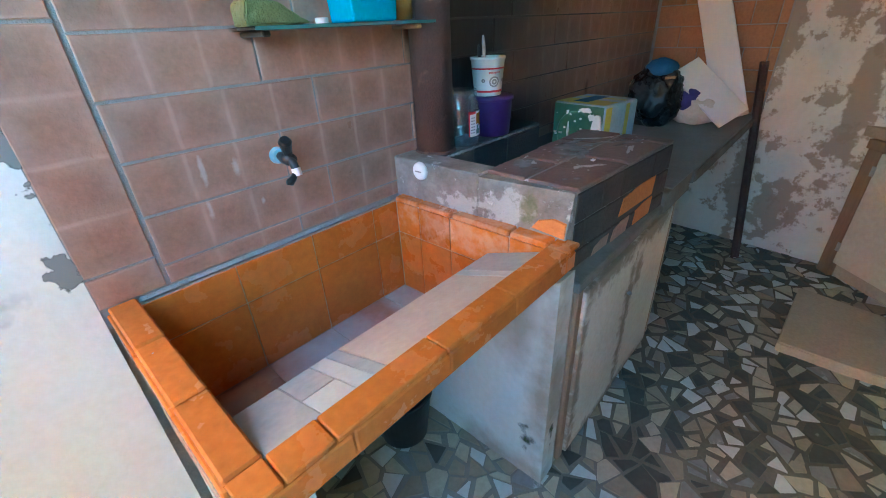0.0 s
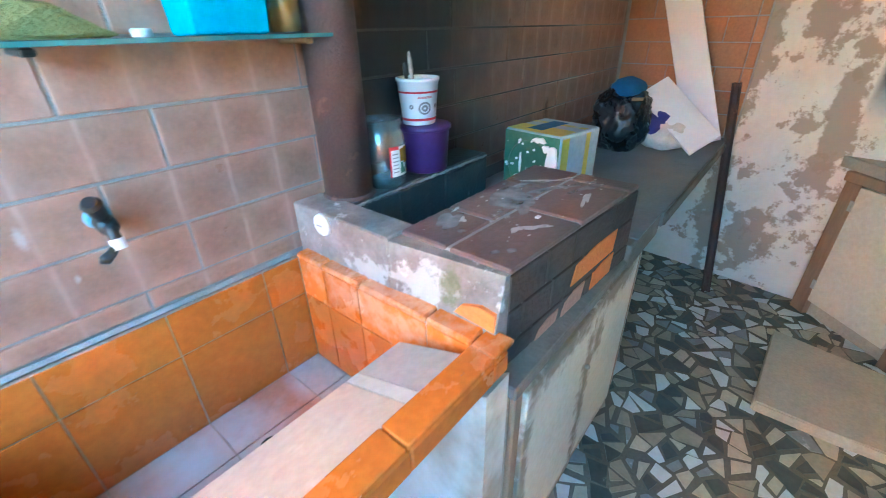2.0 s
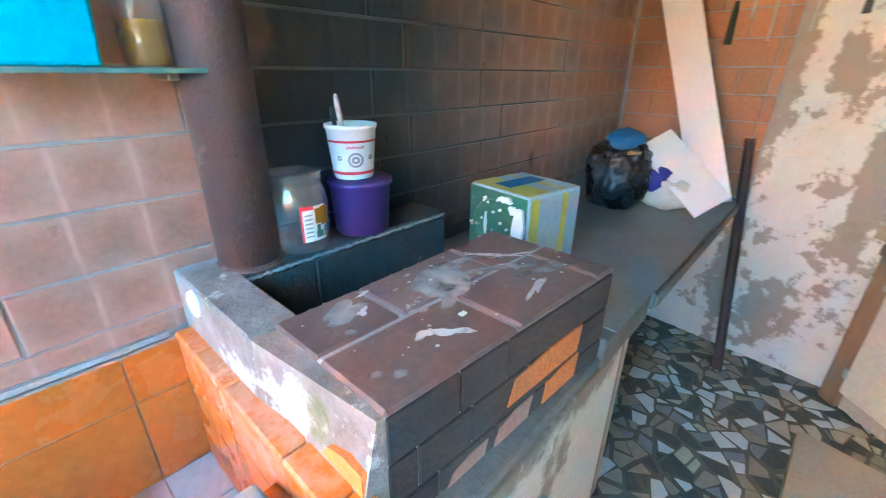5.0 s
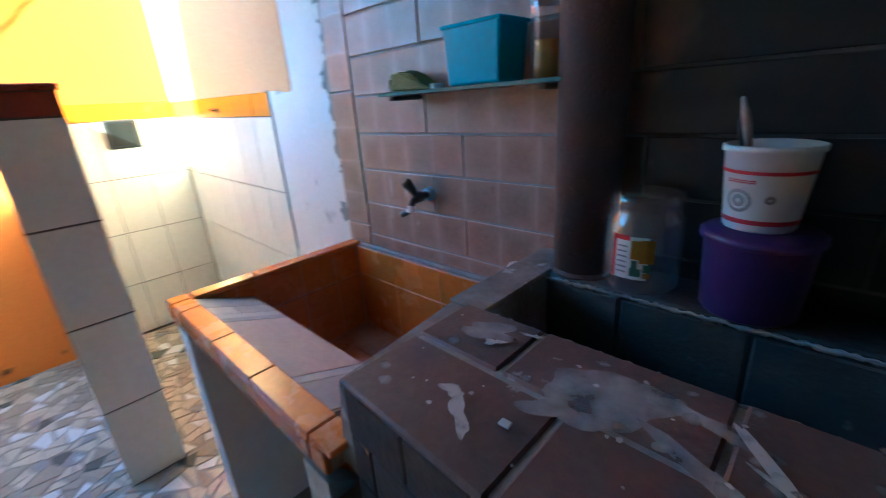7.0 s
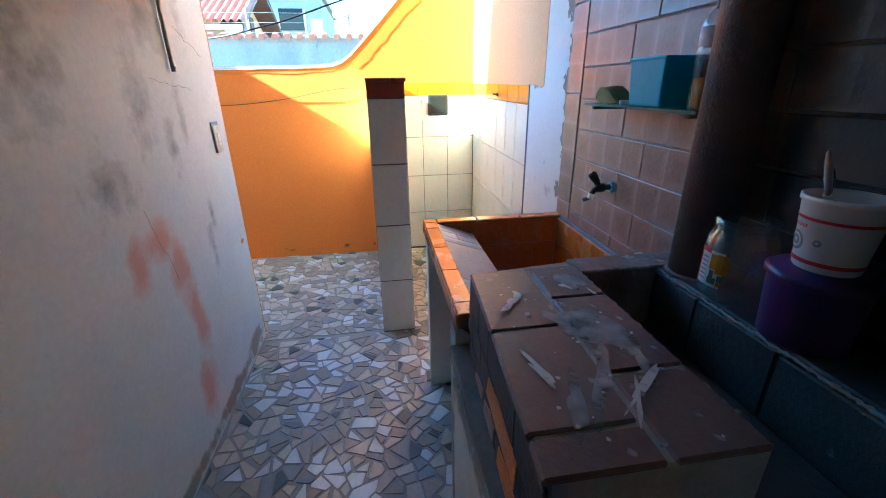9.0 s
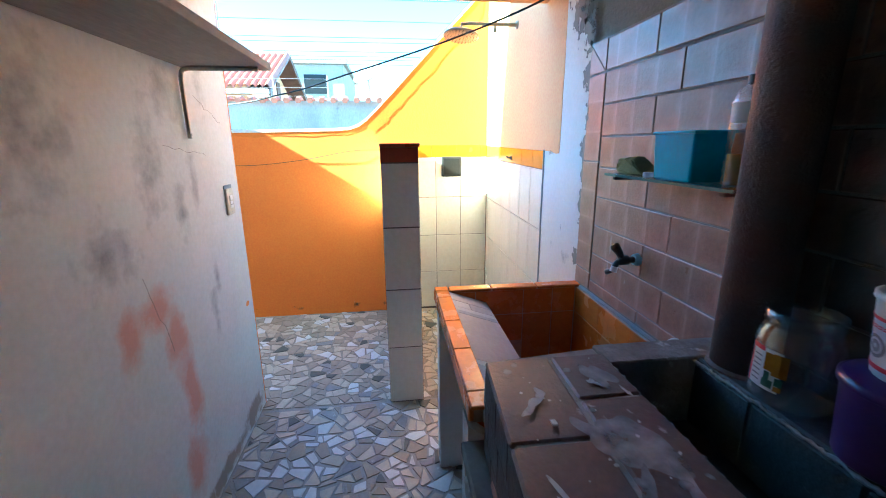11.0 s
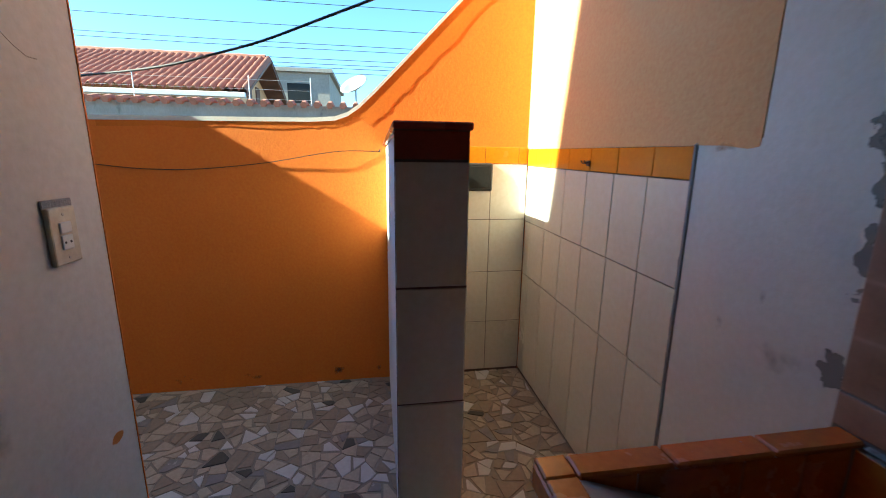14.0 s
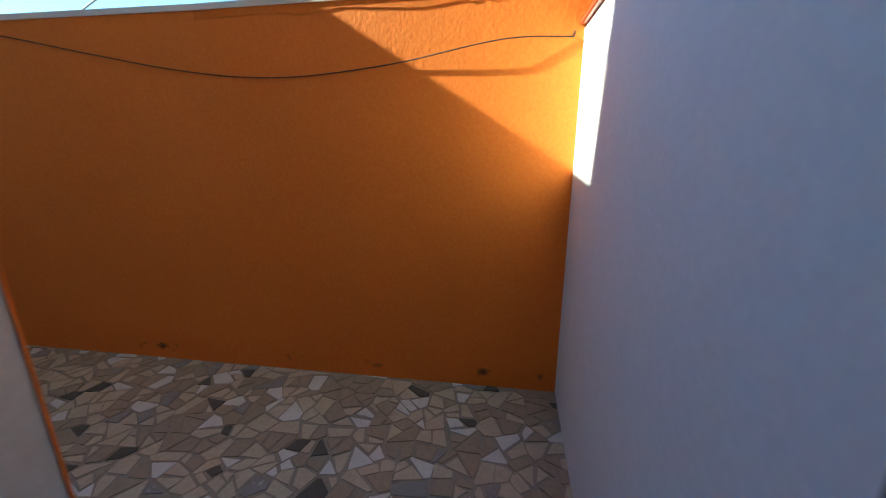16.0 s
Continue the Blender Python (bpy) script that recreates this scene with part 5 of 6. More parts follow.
soil(M_PLASTER, spots_y(LEFT, ((0.84, 0.97, 0.80, 0.98), (0.64, 0.86, 0.84, 1.0), (0.60, 0.74, 0.62, 0.92), (0.57, 0.68, 0.36, 0.70), (0.60, 0.76, 0.12, 0.40))), (0.62, 0.23, 0.13), scale=9, amp=1.7, hard=1.5, most=0.72)
soil(M_PLASTER, spots_y(LEFT, ((0.30, 0.38, 0.62, 0.88), (0.25, 0.31, 0.80, 0.98), (0.44, 0.54, 1.12, 1.32), (0.33, 0.40, 1.22, 1.45), (0.58, 0.74, 1.2, 1.6), (0.95, 1.25, 1.3, 1.7), (0.36, 0.58, 1.52, 1.72), (0.15, 0.26, 1.62, 1.98), (0.80, 1.05, 1.05, 1.25)), 1.1), (0.20, 0.195, 0.19), scale=15, amp=2.6, hard=0.75, most=0.8)
soil(M_PLASTER, spots_y(LEFT, ((-0.09, 0.25, 0.0, 0.14), (0.25, 0.7, 0.0, 0.10), (0.7, 1.3, 0.0, 0.08), (1.3, 2.4, 0.0, 0.09), (2.55, 2.95, 0.45, 0.85), (2.7, 2.95, 0.0, 0.34), (2.4, 2.6, 0.75, 0.95)), 1.1), (0.33, 0.27, 0.21), scale=16, amp=2.2, hard=2.2)
soil(M_PLASTER, [((3.1, LEFT, 1.1), (1.0, 0.1, 1.8))], (0.74, 0.645, 0.49), scale=4, amp=0.6, hard=1.2, most=0.8)
soil(M_PLASTER, spots_y(LEFT, ((2.27, 2.34, 0.38, 0.48), (2.35, 2.39, 0.33, 0.42), (-0.05, 0.0, 0.63, 0.66)), 1.0), (0.66, 0.24, 0.05), scale=30, amp=0.9, hard=6.0)
for x0, x1, z0, z1 in ((0.33, 0.50, 1.56, 1.86), (0.36, 0.49, 1.30, 1.52), (0.36, 0.48, 0.86, 1.04), (0.12, 0.50, 1.78, 2.16), (0.30, 0.50, 1.70, 2.05), (0.395, 0.46, 1.0, 1.4), (0.39, 0.47, 1.15, 1.7), (-0.052, -0.035, 0.3, 1.4)):
    stain_y("flaked_cement", x0, x1, z0, z1, -0.0030, M_SM_CEMENT, wall_north)
for x0, x1, z0, z1 in ((0.22, 0.26, 1.02, 1.08), (0.10, 0.16, 0.9, 1.0), (0.2, 0.38, 0.86, 1.0), (0.12, 0.2, 0.0, 0.4)):
    stain_y("dark_scuff", x0, x1, z0, z1, -0.0028, M_SM_DARK, wall_north)
soil(M_BROWN_TILE, spots_y(-0.004, ((0.699, 0.714, 1.03, 1.13), (0.770, 0.788, 1.04, 1.10), (0.690, 0.704, 0.96, 1.02), (0.815, 0.827, 0.96, 0.98)), 1.0), (0.58, 0.52, 0.48), scale=60, amp=1.8, hard=1.6, most=0.5)

# ---- yard ----
head = thing("shower_head", "round brass-toned shower head on a wall arm", "shower", (-0.60, -0.004, 2.150))
part("arm", tube([(0, 0, 0), (0, -0.30, 0.0), (0, -0.345, -0.004), (0, -0.352, -0.030)], 0.011, 14), M_BRASS, head, "", None, True)
part("flange", tube([(0, 0.004, 0), (0, -0.008, 0)], [0.026, 0.022], 20), M_BRASS, head)
part("valve", tube([(0, -0.14, -0.008), (0, -0.14, -0.045)], [0.008, 0.012], 12), M_BRASS, head)
rose = part("rose", lathe([(0, 0.0), (0.102, 0.0), (0.110, 0.006), (0.104, 0.016), (0.05, 0.028), (0.018, 0.040), (0, 0.040)], 40), M_BRASS, head, "", (0, -0.352, -0.075), True)
rose.rotation_euler = (radians(-6), radians(-8), 0)
bm = bmesh.new()
for r, c in ((0.02, 6), (0.04, 12), (0.06, 18), (0.08, 24), (0.096, 28)):
    for k in range(c):
        a = 2 * math.pi * k / c
        tube([(r * math.cos(a), r * math.sin(a), -0.0012), (r * math.cos(a), r * math.sin(a), 0.001)], 0.0042, 6, bm)
part("nozzles", bm, M_BLACK, rose, "dark nozzle holes")

niche = thing("black_vent", "small black framed vent in the shower tiles", "vent", (YARD_X + 0.002, -0.305, 1.262))
part("frame", box(-0.002, 0.030, -0.085, 0.085, -0.082, 0.082, 0.012, 3), M_BLACK, niche)
part("pane", box(0.030, 0.034, -0.066, 0.066, -0.064, 0.064, 0.003), M_DARK_GLASS, niche)
hook = thing("wall_hook", "small dark metal hook on the band of tiles", "hook", (-0.64, -0.008, 1.352))
part("plate", box(-0.012, 0.012, -0.004, 0.004, -0.012, 0.012, 0.002), M_RUST, hook)
for s in (-1, 1):
    part("prong", tube(catmull([(s * 0.004, -0.004, 0.004), (s * 0.010, -0.020, 0.0), (s * 0.014, -0.026, 0.012)], 4), 0.003, 6), M_RUST, hook)

def cable(name, pts, r, label, n=8, m=None):
    return tagged(part(name, tube(catmull(pts, n), r, 6), m or M_WIRE, None, "", None, True), label, "cable")

cable("wall_wire", [(YARD_X + 0.006, -3.9, 1.60), (YARD_X + 0.008, -3.26, 1.49), (YARD_X + 0.008, -2.45, 1.335), (YARD_X + 0.005, -1.99, 1.292), (YARD_X + 0.006, -1.55, 1.325), (YARD_X + 0.018, -1.2, 1.385), (YARD_X + 0.014, -1.05, 1.402), (YARD_X + 0.004, -0.88, 1.40)], 0.0022, "thin dark wire nailed along the orange wall")
cable("overhead_cable", [(0.30, -0.05, 2.16), (0.12, -0.012, 2.115), (-0.2, -0.42, 1.99), (-0.63, -1.07, 1.855), (-0.84, -1.485, 1.77), (-1.17, -2.14, 1.72), (-2.6, -4.23, 1.84), (-9.1, -13.5, 2.75)], 0.005, "black overhead cable strung across the yard")
stain_y("orange_overspray", 0.0, 0.16, 1.37, 1.43, -0.0035, smudge("yellow_overspray", (0.76, 0.42, 0.10), scale=12, cover=0.4, hard=1.5), wall_north)
nail = tagged(part("wall_nail", tube([(YARD_X, -0.88, 1.402), (YARD_X + 0.03, -0.88, 1.41)], 0.004, 8), M_RUST), "rusty nail holding the wire", "nail")

# wall coping and worn lime edge on top of the yard wall
bm = bmesh.new()
for (y0, z0), (y1, z1) in zip(prof[3:-1], prof[4:]):
    n2 = 6
    for k in range(n2):
        a, b = k / n2, (k + 1) / n2
        p0, p1 = (y0 + (y1 - y0) * a, z0 + (z1 - z0) * a), (y0 + (y1 - y0) * b, z0 + (z1 - z0) * b)
        vs = [bm.verts.new((x, p[0], p[1] + dz)) for x in (YARD_X - 0.146, YARD_X + 0.006) for p in (p0, p1) for dz in (-0.012, 0.010)]
        for f in ((0, 1, 3, 2), (4, 6, 7, 5), (0, 4, 5, 1), (2, 3, 7, 6), (0, 2, 6, 4), (1, 5, 7, 3)):
            bm.faces.new([vs[i] for i in f])
bmesh.ops.remove_doubles(bm, verts=bm.verts[:], dist=0.0005)
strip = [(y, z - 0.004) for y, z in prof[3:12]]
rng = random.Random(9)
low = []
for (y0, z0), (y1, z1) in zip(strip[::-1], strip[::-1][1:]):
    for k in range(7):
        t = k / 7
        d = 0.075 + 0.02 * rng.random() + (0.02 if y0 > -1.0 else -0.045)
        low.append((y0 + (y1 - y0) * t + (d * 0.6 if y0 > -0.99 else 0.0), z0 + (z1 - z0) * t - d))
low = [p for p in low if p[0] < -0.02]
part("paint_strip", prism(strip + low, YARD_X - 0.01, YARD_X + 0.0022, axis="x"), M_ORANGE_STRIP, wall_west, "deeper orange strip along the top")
part("coping", bm, M_LIMEWASH, wall_west, "whitewashed wall top")
for y0, y1 in ((-0.95, -0.87), (-1.3, -1.0), (-2.2, -1.9), (-3.0, -2.5), (-1.8, -1.45)):
    stain("damp_stain", [(YARD_X + 0.002, y0, 0.0), (YARD_X + 0.002, y1, 0.0), (YARD_X + 0.002, y1, 0.13), (YARD_X + 0.002, y0, 0.13)], smudge("dark_damp", (0.20, 0.08, 0.03), scale=20, cover=0.25, hard=1.5) if y1 == -0.87 else bpy.data.materials["dark_damp"], wall_west)

# ---- beyond the yard ----
bm = box(-9.2, -9.0, -26, 20, -0.05, 2.50)
gw = structure("wall_neighbour", bm, M_GREYWALL, "weathered grey wall of the neighbouring plot")
bm = bmesh.new()
for k in range(150):
    y = -24 + k * 0.28
    tube([(-9.36, y, 2.51), (-9.1, y, 2.56), (-8.85, y, 2.50)], 0.075, 6, bm)
part("coping_tiles", bm, M_ROOF, gw, "clay tile coping")

house = thing("neighbour_house", "peach house with a clay tile gable roof", "house", (-14, -9.5, 0))
part("wall", prism([(-2.6, 0), (2.6, 0), (2.6, 3.2), (0.0, 4.25), (-2.6, 3.2)], -6.0, 4.7, axis="y"), M_PEACH, house)


def tiled_slope(sgn):
    bm = bmesh.new()
    n = 62
    prev = None
    for k in range(n * 6 + 1):
        y = -7.0 + 12.35 * k / (n * 6)
        h = 0.12 * abs(math.sin(math.pi * k / 6.0))
        row = []
        for j in range(13):
            t = j / 12
            x = sgn * 3.05 * (1 - t)
            z = 3.02 + 1.43 * t + h + (0.018 if j % 2 else 0.0)
            row.append(bm.verts.new((x, y, z)))
        if prev:
            for j in range(12):
                bm.faces.new((prev[j], prev[j + 1], row[j + 1], row[j]))
        prev = row
    return bm


slope = part("roof", tiled_slope(1), M_ROOF, house, "wavy clay roof tiles")
part("roof", tiled_slope(-1), M_ROOF, house, "wavy clay roof tiles")
part("ridge", tube([(0, -7.0 + 0.42 * k, 4.47 + (0.02 if k % 2 else 0)) for k in range(30)], 0.11, 8), M_ROOF, house, "clay ridge tiles")
part("barge_board", prism([(-3.0, 2.92), (0, 4.36), (3.0, 2.92), (3.0, 3.0), (0, 4.44), (-3.0, 3.0)], 5.27, 5.33, axis="y"), M_DARK_WOOD, house, "dark wooden barge board")
part("soffit", prism([(-3.0, 2.98), (0, 4.40), (3.0, 2.98), (3.0, 2.93), (0, 4.34), (-3.0, 2.93)], 4.7, 5.28, axis="y"), M_DARK_WOOD, house, "dark wooden soffit")
part("gutter", box(2.98, 3.10, -7.0, 5.3, 2.88, 3.0, 0.01), M_WHITE_PLASTIC, house, "white gutter")
for x in (0.5, -0.5):
    part("vent_window", box(x - 0.22, x + 0.22, 4.69, 4.74, 3.05, 3.65, 0.01), M_DARK_WOOD, house, "narrow brown shutter")
part("window", box(2.59, 2.64, 1.6, 3.0, 2.0, 2.75, 0.01), M_DARK_WOOD, house, "brown shuttered window")
far = thing("far_building", "grey flat-roofed building behind the houses", "building", (-27, -6.0, 0))
part("wall", box(-4, 4, -5, 2.75, 0, 5.75), M_FAR_WALL, far)
part("roof", box(-4.2, 4.2, -5.2, 2.95, 5.75, 5.95), M_FAR_WALL, far)
for y in (-0.6, 1.2):
    part("window", box(3.98, 4.04, y - 0.6, y + 0.6, 4.2, 5.2), M_DARK_GLASS, far, "dark window")
dish = thing("satellite_dish", "pale mesh satellite dish on a mast", "dish", (-20, -1.75, 0))
part("mast", tube([(0, 0, 0), (0, 0, 4.6)], 0.04, 8), M_STEEL, dish)
d = part("reflector", lathe([(0, 0.0), (0.25, 0.03), (0.5, 0.12), (0.7, 0.24), (0.69, 0.26), (0.48, 0.14), (0.24, 0.05), (0, 0.02)], 24), M_STEEL, dish, "", (0, 0, 4.6), True)
d.rotation_euler = (radians(25), radians(35), 0)
for k, y in enumerate((-8.2, -5.9, -3.6, -2.3)):
    post = tagged(part("fence_post", tube([(0, 0, 0), (0, 0, 0.62)], 0.011, 8), M_WHITE_PLASTIC, None, "", (-9.08, y, 2.48)), "thin white wire post on the neighbour wall", "post", "wire posts")
for y in (-34.0, 34.0):
    pole = thing("utility_pole", "grey concrete utility pole beside the street", "pole", (-19, y, -0.05), "utility poles")
    part("shaft", tube([(0, 0, 0), (0, 0, 8.8)], [0.16, 0.11], 12), M_FAR_WALL, pole)
    part("crossarm", box(-0.05, 0.05, -0.4, 0.4, 8.2, 8.32), M_DARK_WOOD, pole)
for k, (z, sag) in enumerate(((7.4, 0.5), (6.6, 0.4), (6.45, 0.45), (5.9, 0.3), (5.75, 0.35), (5.55, 0.3), (8.3, 0.5), (5.3, 0.25))):
    cable("power_line", [(-19, -34, z), (-19, -12, z - sag * 0.9), (-19, 0, z - sag), (-19, 12, z - sag * 0.9), (-19, 34, z)], 0.012, "thin dark power line across the sky", 4)
for k in range(3):
    cable("fence_wire", [(-9.08, -8.2, 2.62 + 0.2 * k), (-9.08, -5.9, 2.62 + 0.2 * k), (-9.08, -3.6, 2.62 + 0.2 * k), (-9.08, -2.3, 2.62 + 0.2 * k)], 0.004, "thin wire on the neighbour wall posts", 2, M_STEEL)
rng = random.Random(33)
for x, z, dx, dz in ((0.55, 1.45, -0.05, -0.006), (0.02, 1.55, 0.045, 0.010), (0.8, 1.05, -0.03, -0.03)):
    pts = [(x, LEFT + 0.0004, z)]
    for k in range(9):
        pts.append((pts[-1][0] + dx * rng.uniform(0.2, 1.0), LEFT + 0.0004, pts[-1][2] + dz + rng.uniform(-0.012, 0.012)))
    pts = [p for p in pts if p[0] > -0.09]
    part("hairline_crack", tube(pts, 0.0007, 4), M_CEMENT, wall_south, "thin plaster crack")


# ---- pieces: wall tiles ----
MESHES = {}


def piece(name, w, h, d, material, parent, m, bev=0.002):
    """One tile that shares its mesh with the others of its size; it lies in the xz plane and faces -y."""
    key = (round(w, 3), round(h, 3), round(d, 4), material.name)
    if key not in MESHES:
        bm = bmesh.new()
        b = bev
        outer = [bm.verts.new((x, 0, z)) for x, z in ((-w / 2, -h / 2), (w / 2, -h / 2), (w / 2, h / 2), (-w / 2, h / 2))]
        mid = [bm.verts.new((x, -d + b * 0.6, z)) for x, z in ((-w / 2, -h / 2), (w / 2, -h / 2), (w / 2, h / 2), (-w / 2, h / 2))]
        face = [bm.verts.new((x, -d, z)) for x, z in ((-w / 2 + b, -h / 2 + b), (w / 2 - b, -h / 2 + b), (w / 2 - b, h / 2 - b), (-w / 2 + b, h / 2 - b))]
        for a, c in ((outer, mid), (mid, face)):
            for i in range(4):
                j = (i + 1) % 4
                bm.faces.new((a[i], a[j], c[j], c[i]))
        bm.faces.new(face)
        bmesh.ops.recalc_face_normals(bm, faces=bm.faces)
        me = bpy.data.meshes.new(name)
        bm.to_mesh(me)
        bm.free()
        me.materials.append(material)
        MESHES[key] = me
    ob = new(name, MESHES[key])
    ob.parent = parent
    ob.matrix_basis = m
    return ob


rng = random.Random(21)
JOINT = 0.006
# brown tiles: a border strip, then rows of long tiles
soil(M_WALL_GROUT, [((2.1, 0.0, 1.4), (0.80, 0.2, 1.6))], (0.085, 0.078, 0.074), scale=3, amp=0.5, hard=3.0)
part("tile_bed", box(0.428, 3.56, 0.0005, 0.012, 0.80, 1.822), M_WALL_GROUT, wall_north, "grey tile joints")
FIELD = 0.1135


def long_tile(name, x0, x1, z0, z1, fields, upright=False, phase=0.0, m=None):
    """One long pressed tile of the tiled wall; its fields are counted from its first edge."""
    w, h, b = x1 - x0 - JOINT, z1 - z0 - JOINT, 0.0022
    bm = bmesh.new()
    uvl = bm.loops.layers.uv.new("UVMap")
    ring = ((-w / 2, -h / 2), (w / 2, -h / 2), (w / 2, h / 2), (-w / 2, h / 2))
    rows3 = [[bm.verts.new((x * kx, y, z * kz)) for x, z in ring] for y, kx, kz in ((0, 1, 1), (-0.0066, 1, 1), (-0.008, 1 - 2 * b / w, 1 - 2 * b / h))]
    for a, c in zip(rows3, rows3[1:]):
        for i in range(4):
            bm.faces.new((a[i], a[(i + 1) % 4], c[(i + 1) % 4], c[i]))
    bm.faces.new(rows3[-1])
    for f in bm.faces:
        for lp in f.loops:
            u, v = lp.vert.co.x / w + 0.5, lp.vert.co.z / h + 0.5
            lp[uvl].uv = (phase + v * fields, u) if upright else (phase + u * fields, v)
    ob = part(name, bm, m or M_BROWN_TILE, wall_north)
    ob.matrix_basis = pose((x0 + x1) / 2, 0.004 + rng.uniform(-0.0012, 0.0012), (z0 + z1) / 2, rng.uniform(-0.3, 0.3), rng.uniform(-0.12, 0.12), rng.uniform(-0.15, 0.15))
    return ob


for z0, z1, ph in ((0.848, 0.922, 0.35), (0.922, 1.374, 0.0), (1.374, 1.700, 0.0)):
    long_tile("border_tile", 0.430, 0.562, z0, z1, (z1 - z0) / FIELD, True, ph)
tops = [0.562, 0.865, 1.319, 1.773, 2.227, 2.681, 3.135, 3.535]
for xa, xb in zip(tops, tops[1:]):
    long_tile("border_tile", xa, xb, 1.703, 1.818, (xb - xa) / FIELD, False, 0.34 if xa < 0.6 else 0.0)
bm = prism([(0.437, 1.816), (0.557, 1.816), (0.557, 1.710)], -0.004, 0.004, axis="y")
part("border_tile", bm, M_BROWN_TILE, wall_north)
bm = prism([(0.433, 1.812), (0.553, 1.706), (0.433, 1.706)], -0.0035, 0.004, axis="y")
part("border_tile", bm, M_BROWN_TILE, wall_north)
first = (0.995, 0.888, 1.005, 0.892, 1.023, 0.905, 1.022, 0.908)
for k, x1 in enumerate(first):
    zt = 1.700 - 0.1150 * k
    zb = max(zt - 0.115, 0.848)
    edges = [0.566] + [x1 + 4 * FIELD * j for j in range(7) if x1 + 4 * FIELD * j < 3.46] + [3.535]
    for a, b in zip(edges, edges[1:]):
        fields = (b - a) / FIELD
        long_tile("wall_tile", a, b, zt - 0.115 if zb > 0.85 else zb, zt, fields, False, -fields if a < 0.6 else 0.0)
stain_y("soot_streak", 2.57, 2.66, 0.92, 1.12, -0.0075, M_SM_SOOT, wall_north)

# tan tiles on the end wall above the stone shelf
EW = Matrix.Translation((3.55, 0, 0)) @ Matrix.Rotation(math.atan2(-1.0, -0.12), 4, "Z")
part("tile_bed", box(0.0, 0.705, -0.006, 0.002, 0.80, 2.2), M_PALE_GROUT, wall_east, "tile joints").matrix_basis = EW
for k in range(12):
    z0 = 0.803 + 0.115 * k
    us = (0.02, 0.165, 0.41, 0.655) if k % 2 else (0.02, 0.285, 0.53, 0.655)
    us = us + (0.70,) if us[-1] < 0.68 else us
    for a, b in zip(us, us[1:]):
        piece("wall_tile", b - a - JOINT, 0.109, 0.006, M_END_TILE, wall_east, EW @ pose((a + b) / 2, -0.006, z0 + 0.0575))

# shower tiles
SB = Matrix.Translation((YARD_X, 0, 0)) @ Matrix.Rotation(math.radians(90), 4, "Z")   # faces +x


def fall(x):
    """The rows on the long wall run slightly downhill from the corner."""
    return -0.010 - 0.0150 * (x + 1.38)


part("tile_bed", box(YARD_X, YARD_X + 0.006, -0.675, 0.0, 0.0, 1.437), M_GROUT, wall_west, "brown tile joints")
part("tile_bed", prism([(YARD_X + 0.006, 0.0), (-0.046, 0.0), (-0.046, 1.435 + fall(-0.046)), (YARD_X + 0.006, 1.435 + fall(-1.38))], 0.004, 0.012, axis="y"), M_GROUT, wall_north, "brown tile joints")
zrow = [0.018, 0.349, 0.679, 1.008, 1.339]
for z0, z1 in zip(zrow, zrow[1:]):
    for y0, y1 in ((-0.674, -0.648), (-0.648, -0.438), (-0.438, -0.228), (-0.228, -0.004)):
        piece("wall_tile", y1 - y0 - 0.004, z1 - z0 - 0.004, 0.006, M_WHITE_TILE, wall_west, SB @ pose((y0 + y1) / 2, -0.006, (z0 + z1) / 2), 0.0012)
    for x0, x1 in zip((-1.376, -1.285, -1.075, -0.868, -0.656, -0.447, -0.243), (-1.285, -1.075, -0.868, -0.656, -0.447, -0.243, -0.046)):
        piece("wall_tile", x1 - x0 - 0.004, z1 - z0 - 0.004, 0.006, M_WHITE_TILE, wall_north, pose((x0 + x1) / 2, 0.004, (z0 + z1) / 2 + fall((x0 + x1) / 2) + (0.012 if z0 < 0.1 else 0.0), 0, 0.86, 0), 0.0012)
for y0, y1 in ((-0.674, -0.47), (-0.47, -0.265), (-0.265, -0.06), (-0.06, -0.004)):
    piece("band_tile", y1 - y0 - 0.003, 0.095, 0.007, M_BAND_TILE, wall_west, SB @ pose((y0 + y1) / 2, -0.006, 1.389), 0.0015)
for x0, x1 in zip((-1.376, -1.245, -1.04, -0.835, -0.63, -0.425, -0.22), (-1.245, -1.04, -0.835, -0.63, -0.425, -0.22, -0.046)):
    piece("band_tile", x1 - x0 - 0.003, 0.095, 0.007, M_BAND_TILE, wall_north, pose((x0 + x1) / 2, 0.004, 1.389 + fall((x0 + x1) / 2), 0, 0.86, 0), 0.0015)
tagged(part("tile_edge", box(-0.046, -0.032, -0.006, 0.006, 0.0, 1.414, 0.003), M_MORTAR, wall_north, "grey mortar edge"))

# tiles on the free end of the shower divider
part("tile_bed", box(-0.012, -0.004, -0.859, -0.669, 0.0, 1.432), M_GROUT, divider, "dark tile joints")
PE = Matrix.Translation((-0.004, 0, 0)) @ Matrix.Rotation(math.radians(90), 4, "Z")
for z0, z1, m in ((0.004, 0.345, M_WHITE_TILE), (0.345, 0.686, M_WHITE_TILE), (0.686, 1.027, M_WHITE_TILE), (1.027, 1.357, M_WHITE_TILE), (1.357, 1.432, M_MAROON_TILE)):
    piece("end_tile", 0.187, z1 - z0 - 0.007, 0.006, m, divider, PE @ pose(-0.764, 0, (z0 + z1) / 2), 0.002)

# ---- pieces: broken marble paving ----
rng = random.Random(7)


